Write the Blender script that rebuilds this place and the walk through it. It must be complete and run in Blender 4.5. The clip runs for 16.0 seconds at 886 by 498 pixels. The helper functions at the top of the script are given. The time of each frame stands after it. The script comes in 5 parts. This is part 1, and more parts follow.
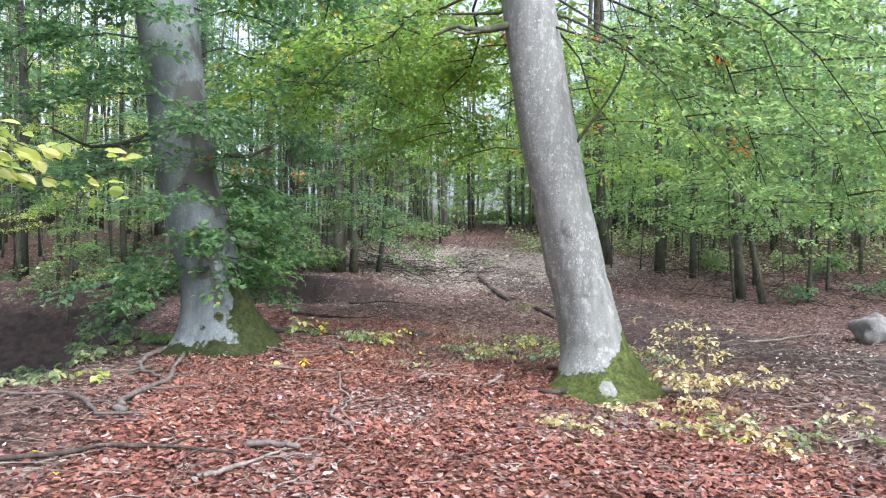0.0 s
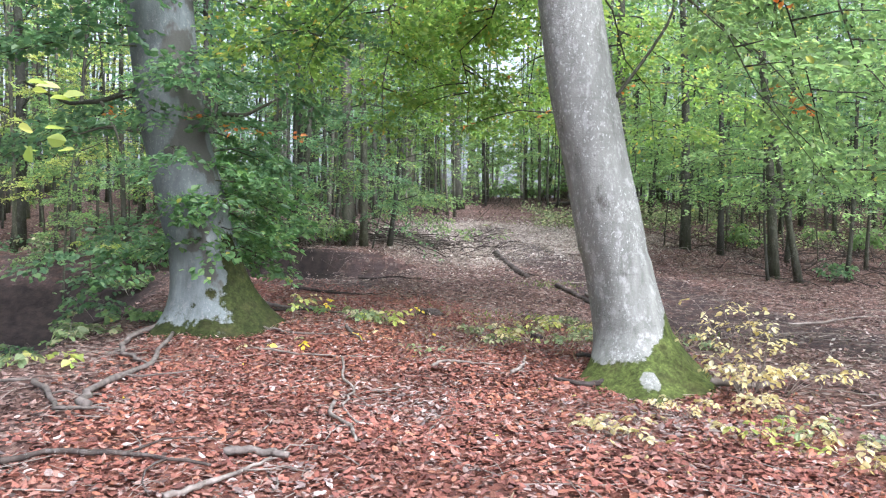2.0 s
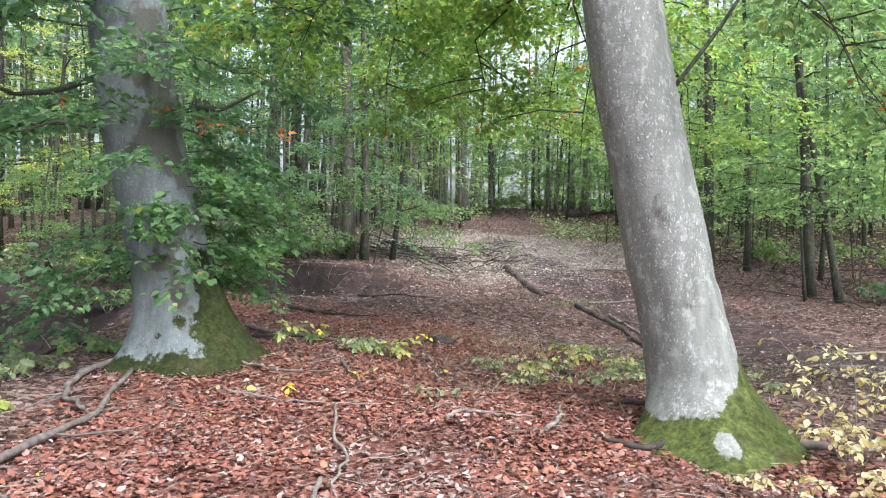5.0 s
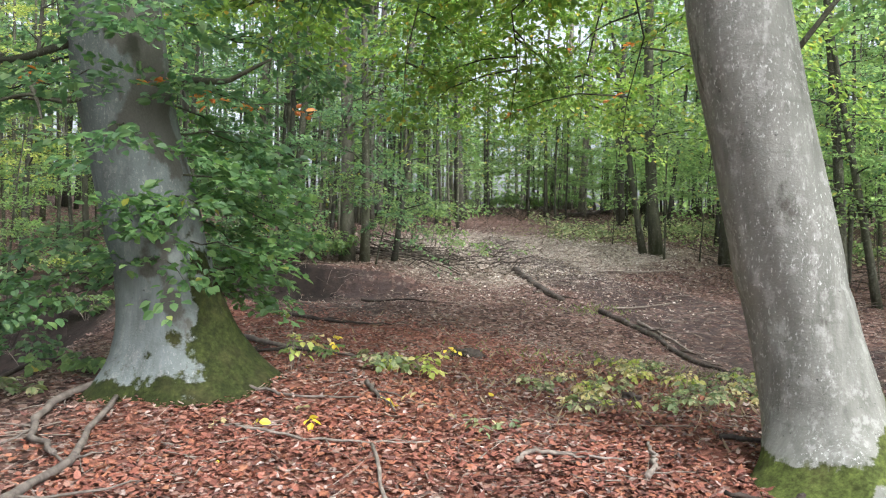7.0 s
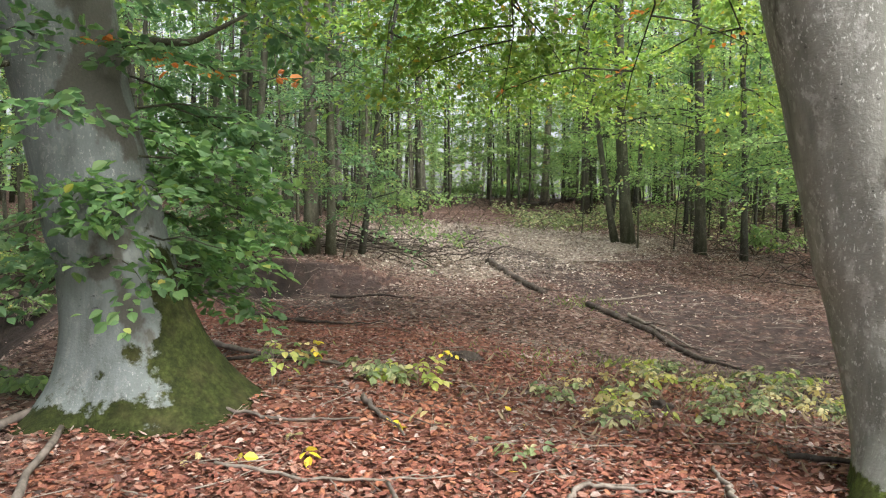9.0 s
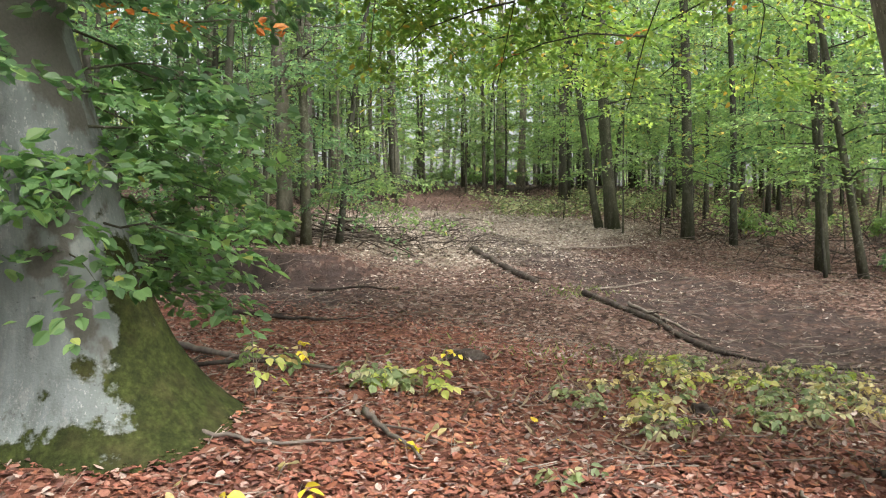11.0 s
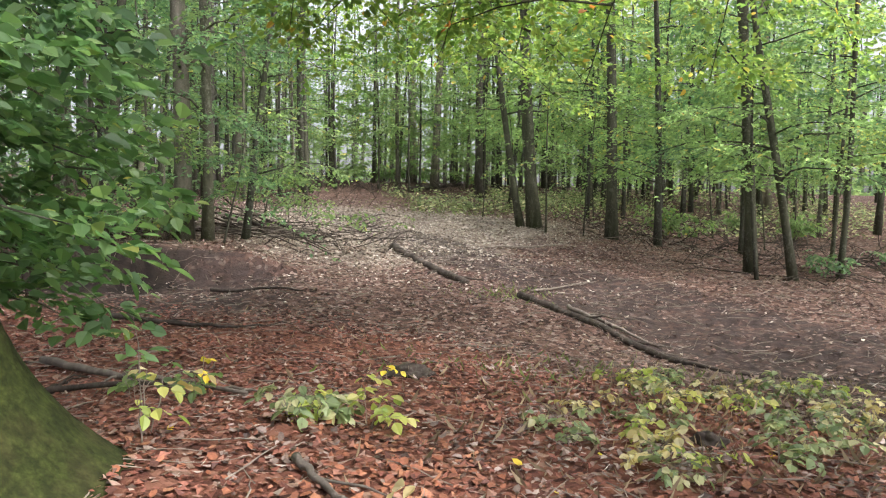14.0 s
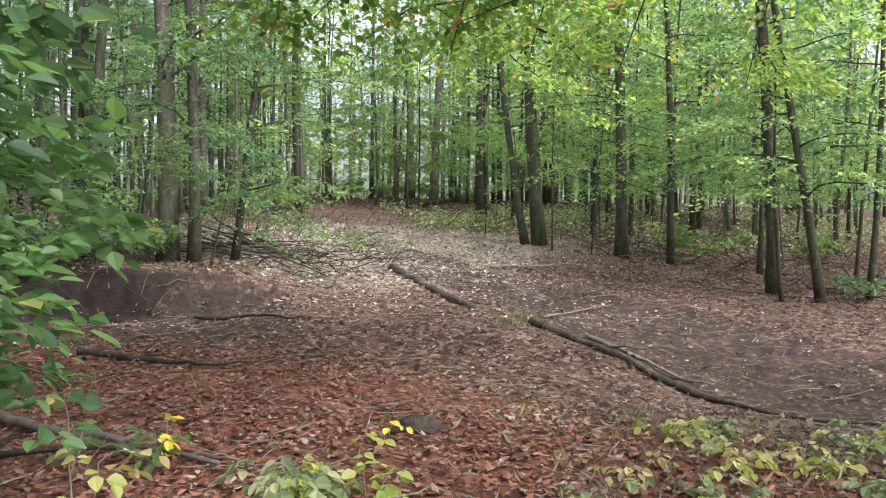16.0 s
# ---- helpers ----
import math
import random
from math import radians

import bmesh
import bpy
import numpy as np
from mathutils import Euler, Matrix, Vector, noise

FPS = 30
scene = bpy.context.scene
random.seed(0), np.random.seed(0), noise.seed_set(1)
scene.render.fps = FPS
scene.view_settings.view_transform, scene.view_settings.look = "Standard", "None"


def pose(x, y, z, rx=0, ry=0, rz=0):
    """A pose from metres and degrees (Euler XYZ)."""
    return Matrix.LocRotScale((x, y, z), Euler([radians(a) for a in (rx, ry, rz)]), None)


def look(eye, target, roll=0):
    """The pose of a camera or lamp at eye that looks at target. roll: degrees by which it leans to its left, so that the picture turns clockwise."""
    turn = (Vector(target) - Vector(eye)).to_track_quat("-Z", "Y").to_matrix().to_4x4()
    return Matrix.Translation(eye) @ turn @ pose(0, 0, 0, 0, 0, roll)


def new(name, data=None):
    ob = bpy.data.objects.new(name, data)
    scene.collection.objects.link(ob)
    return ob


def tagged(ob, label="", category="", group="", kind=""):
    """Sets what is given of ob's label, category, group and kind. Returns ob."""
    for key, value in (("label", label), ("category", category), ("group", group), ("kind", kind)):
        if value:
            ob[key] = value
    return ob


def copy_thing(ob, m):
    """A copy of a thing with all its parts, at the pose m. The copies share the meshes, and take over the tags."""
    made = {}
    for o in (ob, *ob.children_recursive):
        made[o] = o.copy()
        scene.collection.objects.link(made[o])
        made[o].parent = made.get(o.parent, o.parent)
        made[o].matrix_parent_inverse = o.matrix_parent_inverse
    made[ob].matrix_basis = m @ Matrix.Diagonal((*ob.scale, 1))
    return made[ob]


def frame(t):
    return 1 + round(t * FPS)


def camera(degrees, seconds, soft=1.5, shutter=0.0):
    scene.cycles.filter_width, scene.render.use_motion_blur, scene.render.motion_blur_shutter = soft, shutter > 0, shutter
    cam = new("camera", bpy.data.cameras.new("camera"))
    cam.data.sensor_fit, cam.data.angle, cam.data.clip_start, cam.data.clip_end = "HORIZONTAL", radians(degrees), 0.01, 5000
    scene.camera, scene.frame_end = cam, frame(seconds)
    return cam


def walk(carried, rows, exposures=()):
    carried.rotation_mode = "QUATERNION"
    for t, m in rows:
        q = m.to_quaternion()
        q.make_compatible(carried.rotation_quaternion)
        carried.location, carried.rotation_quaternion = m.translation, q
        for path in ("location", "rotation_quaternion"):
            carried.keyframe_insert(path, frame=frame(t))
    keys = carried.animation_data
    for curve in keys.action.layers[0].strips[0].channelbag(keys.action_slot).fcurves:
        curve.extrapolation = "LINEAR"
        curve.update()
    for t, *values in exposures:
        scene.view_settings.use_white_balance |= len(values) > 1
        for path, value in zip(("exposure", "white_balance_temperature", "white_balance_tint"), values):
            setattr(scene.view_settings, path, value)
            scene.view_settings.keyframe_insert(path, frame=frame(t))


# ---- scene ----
# ---- camera ----
cam = camera(62.6, 16.0, soft=1.2)
PATH = [
    (0, (0.004, 0.043, 1.511), (0.006, 2.043, 1.511), 0.7),
    (0.5, (-0.046, 0.264, 1.488), (-0.022, 2.263, 1.461), 0.5),
    (1, (-0.067, 0.574, 1.484), (-0.059, 2.574, 1.459), 0.7),
    (1.5, (-0.058, 0.811, 1.467), (-0.082, 2.81, 1.43), 1.5),
    (2, (-0.049, 1.058, 1.465), (-0.08, 3.057, 1.395), 1.1),
    (2.5, (-0.044, 1.344, 1.484), (-0.046, 3.342, 1.42), 2.1),
    (3, (-0.055, 1.553, 1.484), (-0.044, 3.552, 1.419), 1.1),
    (3.5, (-0.044, 1.847, 1.509), (-0.045, 3.846, 1.452), 1.6),
    (4, (-0.093, 2.086, 1.534), (-0.114, 4.086, 1.491), 1.4),
    (4.2, (-0.076, 2.144, 1.533), (-0.115, 4.143, 1.489), 1.5),
    (6.5, (-0.678, 3.419, 1.483), (-0.703, 5.418, 1.447), 1.2),
    (7, (-0.781, 3.688, 1.482), (-0.769, 5.687, 1.443), 1.5),
    (7.5, (-0.921, 3.875, 1.529), (-0.83, 5.873, 1.501), 0.9),
    (8, (-1.037, 4.129, 1.466), (-0.906, 6.124, 1.422), 0.9),
    (10.3, (-1.361, 5.19, 1.472), (-1.185, 7.181, 1.404), 0.2),
    (10.5, (-1.386, 5.276, 1.462), (-1.183, 7.264, 1.392), 0.0),
    (11, (-1.429, 5.486, 1.417), (-1.199, 7.471, 1.325), 0.1),
    (11.5, (-1.473, 5.741, 1.375), (-1.214, 7.722, 1.293), -0.1),
    (12, (-1.515, 5.871, 1.369), (-1.25, 7.851, 1.274), 0.1),
    (12.5, (-1.545, 6.04, 1.343), (-1.24, 8.014, 1.236), 0.7),
    (13, (-1.583, 6.299, 1.344), (-1.228, 8.266, 1.266), 0.7),
    (13.5, (-1.596, 6.473, 1.33), (-1.143, 8.42, 1.272), 0.8),
    (14, (-1.564, 6.667, 1.323), (-1.078, 8.605, 1.233), 1.0),
    (14.5, (-1.485, 6.915, 1.328), (-1.001, 8.853, 1.239), 1.2),
    (15, (-1.429, 7.09, 1.341), (-1.012, 9.045, 1.278), 1.4),
    (15.5, (-1.408, 7.268, 1.35), (-0.982, 9.22, 1.275), 0.9),
    (16, (-1.449, 7.556, 1.389), (-0.956, 9.494, 1.34), 0.8),
]
walk(cam, [(t, look(eye, target, roll)) for t, eye, target, roll in PATH],
     [(0.0, 1.47, 5550, 15), (2.0, 1.6, 5550, 16), (4.0, 1.6, 5600, 15), (7.0, 1.38, 6000, 11), (8.2, 1.36, 6250, 10), (10.5, 1.4, 6500, 10), (12.5, 1.42, 6500, 12), (14.5, 1.42, 6250, 14), (15.5, 1.4, 6150, 15), (16.0, 1.5, 6150, 12)])

# ---- sky and sun: bright overcast ----
SUN_EL, SUN_AZ = 52, 140
world = bpy.data.worlds.new("sky")
scene.world = world
world.use_nodes = True
wn, wl = world.node_tree.nodes, world.node_tree.links
wn.clear()
sky = wn.new("ShaderNodeTexSky")
sky.sky_type, sky.sun_disc = "NISHITA", False
sky.sun_elevation, sky.sun_rotation = radians(SUN_EL), radians(SUN_AZ)
sky.air_density, sky.dust_density, sky.ozone_density = 1.0, 6.0, 0.6
cloud = wn.new("ShaderNodeHueSaturation")
cloud.inputs["Saturation"].default_value = 0.26
bg = wn.new("ShaderNodeBackground")
bg.inputs["Strength"].default_value = 0.15
out = wn.new("ShaderNodeOutputWorld")
wl.new(sky.outputs[0], cloud.inputs["Color"])
wl.new(cloud.outputs[0], bg.inputs["Color"])
wl.new(bg.outputs[0], out.inputs["Surface"])

sun_data = bpy.data.lights.new("sun", "SUN")
sun_data.energy, sun_data.angle, sun_data.color = 0.9, radians(25), (1.0, 0.95, 0.88)
sun = new("sun", sun_data)
sun.matrix_world = look((0, 0, 0), (-math.sin(radians(SUN_AZ)) * math.cos(radians(SUN_EL)),
                                    -math.cos(radians(SUN_AZ)) * math.cos(radians(SUN_EL)), -math.sin(radians(SUN_EL))))
sun.location = (0, 0, 40)


# ---- materials ----
def material(name, rough=0.8):
    m = bpy.data.materials.new(name)
    m.use_nodes = True
    nt = m.node_tree
    p = nt.nodes["Principled BSDF"]
    p.inputs["Roughness"].default_value = rough
    return m, nt, p


def node(nt, kind, **values):
    n = nt.nodes.new(kind)
    for k, v in values.items():
        n.inputs[k].default_value = v
    return n


def ramp(nt, fac, stops, constant=False):
    n = nt.nodes.new("ShaderNodeValToRGB")
    n.color_ramp.interpolation = "CONSTANT" if constant else "LINEAR"
    els = n.color_ramp.elements
    while len(els) < len(stops):
        els.new(0.5)
    for e, (p, c) in zip(els, stops):
        e.position = p
        e.color = (*c, 1) if len(c) == 3 else (c[0], c[0], c[0], 1)
    nt.links.new(fac, n.inputs[0])
    return n.outputs[0]


def mixed(nt, fac, a, b, kind="MIX"):
    n = nt.nodes.new("ShaderNodeMix")
    n.data_type, n.blend_type = "RGBA", kind
    for sock, v in ((n.inputs[0], fac), (n.inputs[6], a), (n.inputs[7], b)):
        if isinstance(v, (int, float)):
            sock.default_value = v
        elif isinstance(v, tuple):
            sock.default_value = (*v, 1)
        else:
            nt.links.new(v, sock)
    return n.outputs[2]


def math_node(nt, op, a, b=0.0):
    n = nt.nodes.new("ShaderNodeMath")
    n.operation = op
    for sock, v in ((n.inputs[0], a), (n.inputs[1], b)):
        if isinstance(v, (int, float)):
            sock.default_value = v
        else:
            nt.links.new(v, sock)
    return n.outputs[0]


def noise_tex(nt, scale, detail=4.0, stretch=None, rough=0.55):
    co = nt.nodes.new("ShaderNodeTexCoord").outputs["Object"]
    if stretch:
        mp = nt.nodes.new("ShaderNodeMapping")
        mp.inputs["Scale"].default_value = stretch
        nt.links.new(co, mp.inputs["Vector"])
        co = mp.outputs[0]
    n = node(nt, "ShaderNodeTexNoise", Scale=scale, Detail=detail, Roughness=rough)
    nt.links.new(co, n.inputs["Vector"])
    return n.outputs["Fac"]


def bump(nt, p, height, strength, distance):
    b = node(nt, "ShaderNodeBump", Strength=strength, Distance=distance)
    nt.links.new(height, b.inputs["Height"])
    nt.links.new(b.outputs[0], p.inputs["Normal"])


def attribute(nt, name):
    a = nt.nodes.new("ShaderNodeAttribute")
    a.attribute_name = name
    return a.outputs["Fac"]


def island(nt):
    return nt.nodes.new("ShaderNodeNewGeometry").outputs["Random Per Island"]


def leaf_material(name, stops, through_light, rough=0.5):
    """A leaf: its colour varies from leaf to leaf, and it lets light through."""
    m, nt, p = material(name, rough)
    col = ramp(nt, island(nt), stops)
    patch = ramp(nt, noise_tex(nt, 1.1, 2.0), [(0.3, (0.72,)), (0.7, (1.25,))])
    col = mixed(nt, 1.0, col, patch, "MULTIPLY")
    if not through_light:
        mottle = ramp(nt, noise_tex(nt, 75.0, 4.0, None, 0.7), [(0.3, (0.62,)), (0.55, (1.05,)), (0.75, (1.3,))])
        col = mixed(nt, 1.0, col, mottle, "MULTIPLY")
        bump(nt, p, noise_tex(nt, 120.0, 3.0), 0.4, 0.004)
    nt.links.new(col, p.inputs["Base Color"])
    p.inputs["Specular IOR Level"].default_value = 0.55
    if through_light:
        tr = nt.nodes.new("ShaderNodeBsdfTranslucent")
        warm = mixed(nt, 1.0, col, (2.3, 2.4, 1.9), "MULTIPLY")
        nt.links.new(warm, tr.inputs["Color"])
        mx = nt.nodes.new("ShaderNodeMixShader")
        mx.inputs[0].default_value = through_light
        nt.links.new(p.outputs[0], mx.inputs[1])
        nt.links.new(tr.outputs[0], mx.inputs[2])
        nt.links.new(mx.outputs[0], nt.nodes["Material Output"].inputs["Surface"])
    return m


def bark_material(name, dark, light, moss, lichen, stain=False, moss_tone=1.0, blotch_tone=0.42, varied=False):
    """Bark with streaks and blotches; moss grows where the 'moss' attribute allows it, pale lichen in spots."""
    m, nt, p = material(name, 0.88)
    streak = noise_tex(nt, 9.0, 6.0, (1, 1, 0.22), 0.65)
    blotch = noise_tex(nt, 1.6, 4.0, (1, 1, 0.7))
    col = mixed(nt, ramp(nt, streak, [(0.3, (0.0,)), (0.72, (1.0,))]), dark, light)
    col = mixed(nt, ramp(nt, blotch, [(0.42, (0.0,)), (0.62, (0.55,))]), col, tuple(blotch_tone * c for c in light))
    if lichen:
        spot = noise_tex(nt, 55.0, 4.0, (1, 1, 0.5), 0.75)
        where = noise_tex(nt, 1.3, 2.0)
        f = math_node(nt, "MULTIPLY", ramp(nt, spot, [(0.59, (0.0,)), (0.63, (1.0,))]), ramp(nt, where, [(0.36, (0.0,)), (0.56, (lichen,))]))
        col = mixed(nt, f, col, (0.56, 0.56, 0.52))
        crust = noise_tex(nt, 11.0, 5.0, (1, 1, 0.7), 0.7)
        col = mixed(nt, ramp(nt, crust, [(0.54, (0.0,)), (0.62, (0.5 * lichen,))]), col, (0.4, 0.4, 0.365))
        pit = noise_tex(nt, 17.0, 4.0, (1, 1, 1.6), 0.7)
        col = mixed(nt, ramp(nt, pit, [(0.66, (0.0,)), (0.7, (0.8,))]), col, tuple(0.4 * k for k in dark))
        band = noise_tex(nt, 3.0, 5.0, (0.5, 0.5, 5.0), 0.7)
        col = mixed(nt, ramp(nt, band, [(0.58, (0.0,)), (0.7, (0.45,))]), col, dark)
    fine = noise_tex(nt, 60.0, 4.0)
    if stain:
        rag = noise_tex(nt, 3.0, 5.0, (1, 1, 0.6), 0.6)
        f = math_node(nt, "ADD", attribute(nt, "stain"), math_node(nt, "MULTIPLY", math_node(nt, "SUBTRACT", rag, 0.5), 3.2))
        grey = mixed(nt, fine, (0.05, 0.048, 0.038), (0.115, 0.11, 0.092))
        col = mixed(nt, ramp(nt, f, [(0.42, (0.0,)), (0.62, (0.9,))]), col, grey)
    if moss:
        edge = noise_tex(nt, 5.0, 5.0, None, 0.65)
        f = math_node(nt, "ADD", attribute(nt, "moss"), math_node(nt, "MULTIPLY", math_node(nt, "SUBTRACT", edge, 0.5), 1.6))
        f = ramp(nt, f, [(0.44, (0.0,)), (0.56, (1.0,))])
        green = ramp(nt, noise_tex(nt, 34.0, 5.0, None, 0.7), [(0.3, tuple(moss_tone * k for k in (0.035, 0.042, 0.01))), (0.5, tuple(moss_tone * k for k in (0.07, 0.09, 0.02))), (0.72, tuple(moss_tone * k for k in (0.125, 0.155, 0.036)))])
        brown = mixed(nt, fine, (0.03, 0.026, 0.01), (0.075, 0.066, 0.026))
        green = mixed(nt, ramp(nt, noise_tex(nt, 3.5, 4.0), [(0.5, (0.0,)), (0.75, (0.6,))]), green, brown)
        tuft = noise_tex(nt, 13.0, 3.0, (1, 1, 0.7), 0.6)
        green = mixed(nt, 0.75, green, mixed(nt, 1.0, green, ramp(nt, tuft, [(0.32, (0.45,)), (0.5, (1.0,)), (0.68, (1.75,))]), "MULTIPLY"))
        col = mixed(nt, f, col, green)
    if varied:
        each = nt.nodes.new("ShaderNodeObjectInfo").outputs["Random"]
        tone = ramp(nt, each, [(0.0, (0.7, 0.7, 0.7)), (0.4, (1.0, 1.0, 0.95)), (0.7, (1.25, 1.3, 1.1)), (1.0, (1.9, 1.85, 1.75))])
        col = mixed(nt, 1.0, col, tone, "MULTIPLY")
        algae = ramp(nt, noise_tex(nt, 0.8, 4.0, (1, 1, 0.4)), [(0.45, (0.0,)), (0.65, (0.5,))])
        col = mixed(nt, algae, col, (0.06, 0.075, 0.035))
    nt.links.new(col, p.inputs["Base Color"])
    h = math_node(nt, "ADD", streak, math_node(nt, "MULTIPLY", fine, 0.5))
    bump(nt, p, h, 0.5, 0.02)
    p.inputs["Specular IOR Level"].default_value = 0.2
    return m


BEECH_BARK = bark_material("beech bark grey", (0.128, 0.129, 0.11), (0.275, 0.276, 0.242), True, 1.0, True, 0.8, 0.7)
# low moss tone: the shade this tree stands in is put into the colour
PALE_BARK = bark_material("beech bark pale blotched", (0.115, 0.128, 0.122), (0.212, 0.238, 0.232), True, 0.35, True, 0.31, 0.5)
DARK_BARK = bark_material("young bark dark", (0.026, 0.025, 0.019), (0.09, 0.087, 0.068), False, 0.25, varied=True)
GREY_BARK = bark_material("spruce bark grey brown", (0.05, 0.043, 0.037), (0.19, 0.172, 0.148), False, 0.3, varied=True)
DEAD_WOOD = bark_material("dead wood weathered", (0.1, 0.08, 0.065), (0.36, 0.31, 0.26), False, 0.0)
GREY_WOOD = bark_material("fallen wood grey brown", (0.06, 0.05, 0.042), (0.23, 0.195, 0.165), False, 0.0)
LOG_WOOD = bark_material("log wood brown", (0.024, 0.019, 0.016), (0.115, 0.09, 0.073), False, 0.2)
ROTTEN = bark_material("rotten wood dark", (0.02, 0.016, 0.013), (0.085, 0.066, 0.054), False, 0.1)
# deeper copy of the green leaf, with shade mixed into its colour
SHADE_LEAF = leaf_material("leaf shaded deep green", [(0.0, (0.06, 0.115, 0.062)), (0.55, (0.094, 0.168, 0.082)), (1.0, (0.152, 0.225, 0.102))], 0.55)
GREEN_LEAF = leaf_material("leaf fresh green", [(0.0, (0.085, 0.135, 0.058)), (0.6, (0.145, 0.215, 0.088)), (0.96, (0.21, 0.28, 0.112)), (1.0, (0.36, 0.29, 0.08))], 0.58)
GOLDEN_LEAF = leaf_material("leaf golden green", [(0.0, (0.09, 0.155, 0.04)), (0.55, (0.155, 0.225, 0.058)), (0.96, (0.225, 0.27, 0.07)), (1.0, (0.4, 0.24, 0.05))], 0.6)
NEAR_LEAF = leaf_material("leaf clear green", [(0.0, (0.055, 0.115, 0.045)), (0.6, (0.1, 0.185, 0.07)), (0.98, (0.16, 0.25, 0.09)), (1.0, (0.36, 0.33, 0.07))], 0.45)
LIGHT_LEAF = leaf_material("leaf yellowish green", [(0.0, (0.115, 0.175, 0.072)), (0.55, (0.158, 0.24, 0.1)), (0.95, (0.22, 0.3, 0.123)), (1.0, (0.38, 0.28, 0.08))], 0.65)
YELLOW_LEAF = leaf_material("leaf autumn yellow", [(0.0, (0.34, 0.265, 0.1)), (0.5, (0.45, 0.38, 0.18)), (1.0, (0.57, 0.52, 0.34))], 0.4)
YELLOW_GREEN = leaf_material("leaf lime yellow", [(0.0, (0.2, 0.27, 0.06)), (0.6, (0.34, 0.38, 0.1)), (1.0, (0.5, 0.47, 0.17))], 0.45)
GOLD_LEAF = leaf_material("leaf bright yellow", [(0.0, (0.5, 0.36, 0.03)), (1.0, (0.7, 0.58, 0.06))], 0.3)
SEED_LEAF = leaf_material("leaf pale green", [(0.0, (0.12, 0.17, 0.08)), (0.6, (0.21, 0.26, 0.12)), (1.0, (0.44, 0.41, 0.24))], 0.3)
ORANGE_LEAF = leaf_material("leaf autumn orange", [(0.0, (0.35, 0.1, 0.02)), (1.0, (0.5, 0.2, 0.04))], 0.4)
DRY_GRASS = leaf_material("dry grass blade", [(0.0, (0.14, 0.1, 0.06)), (1.0, (0.36, 0.29, 0.19))], 0.2)
GRASS_MAT = leaf_material("grass blade", [(0.0, (0.08, 0.12, 0.03)), (1.0, (0.2, 0.24, 0.08))], 0.3)
RUSSET = leaf_material("fallen leaf russet", [(0.0, (0.072, 0.029, 0.021)), (0.25, (0.145, 0.046, 0.03)), (0.5, (0.21, 0.069, 0.042)), (0.75, (0.255, 0.1, 0.064)), (0.92, (0.28, 0.155, 0.115)), (1.0, (0.37, 0.29, 0.25))], 0.0, 0.7)
ORANGE_FALLEN = leaf_material("fallen leaf orange", [(0.0, (0.17, 0.058, 0.03)), (0.6, (0.28, 0.1, 0.05)), (1.0, (0.34, 0.155, 0.085))], 0.0, 0.7)
DULL = leaf_material("fallen leaf dull brown", [(0.0, (0.052, 0.032, 0.026)), (0.45, (0.142, 0.08, 0.06)), (0.8, (0.225, 0.132, 0.1)), (0.97, (0.275, 0.185, 0.148)), (1.0, (0.4, 0.34, 0.29))], 0.0, 0.55)
PALE = leaf_material("fallen leaf pale tan", [(0.0, (0.17, 0.125, 0.095)), (0.5, (0.36, 0.29, 0.23)), (1.0, (0.56, 0.51, 0.44))], 0.0, 0.55)
BLEACHED = leaf_material("fallen leaf bleached grey", [(0.0, (0.1, 0.07, 0.058)), (0.5, (0.23, 0.165, 0.138)), (1.0, (0.39, 0.31, 0.275))], 0.0, 0.6)


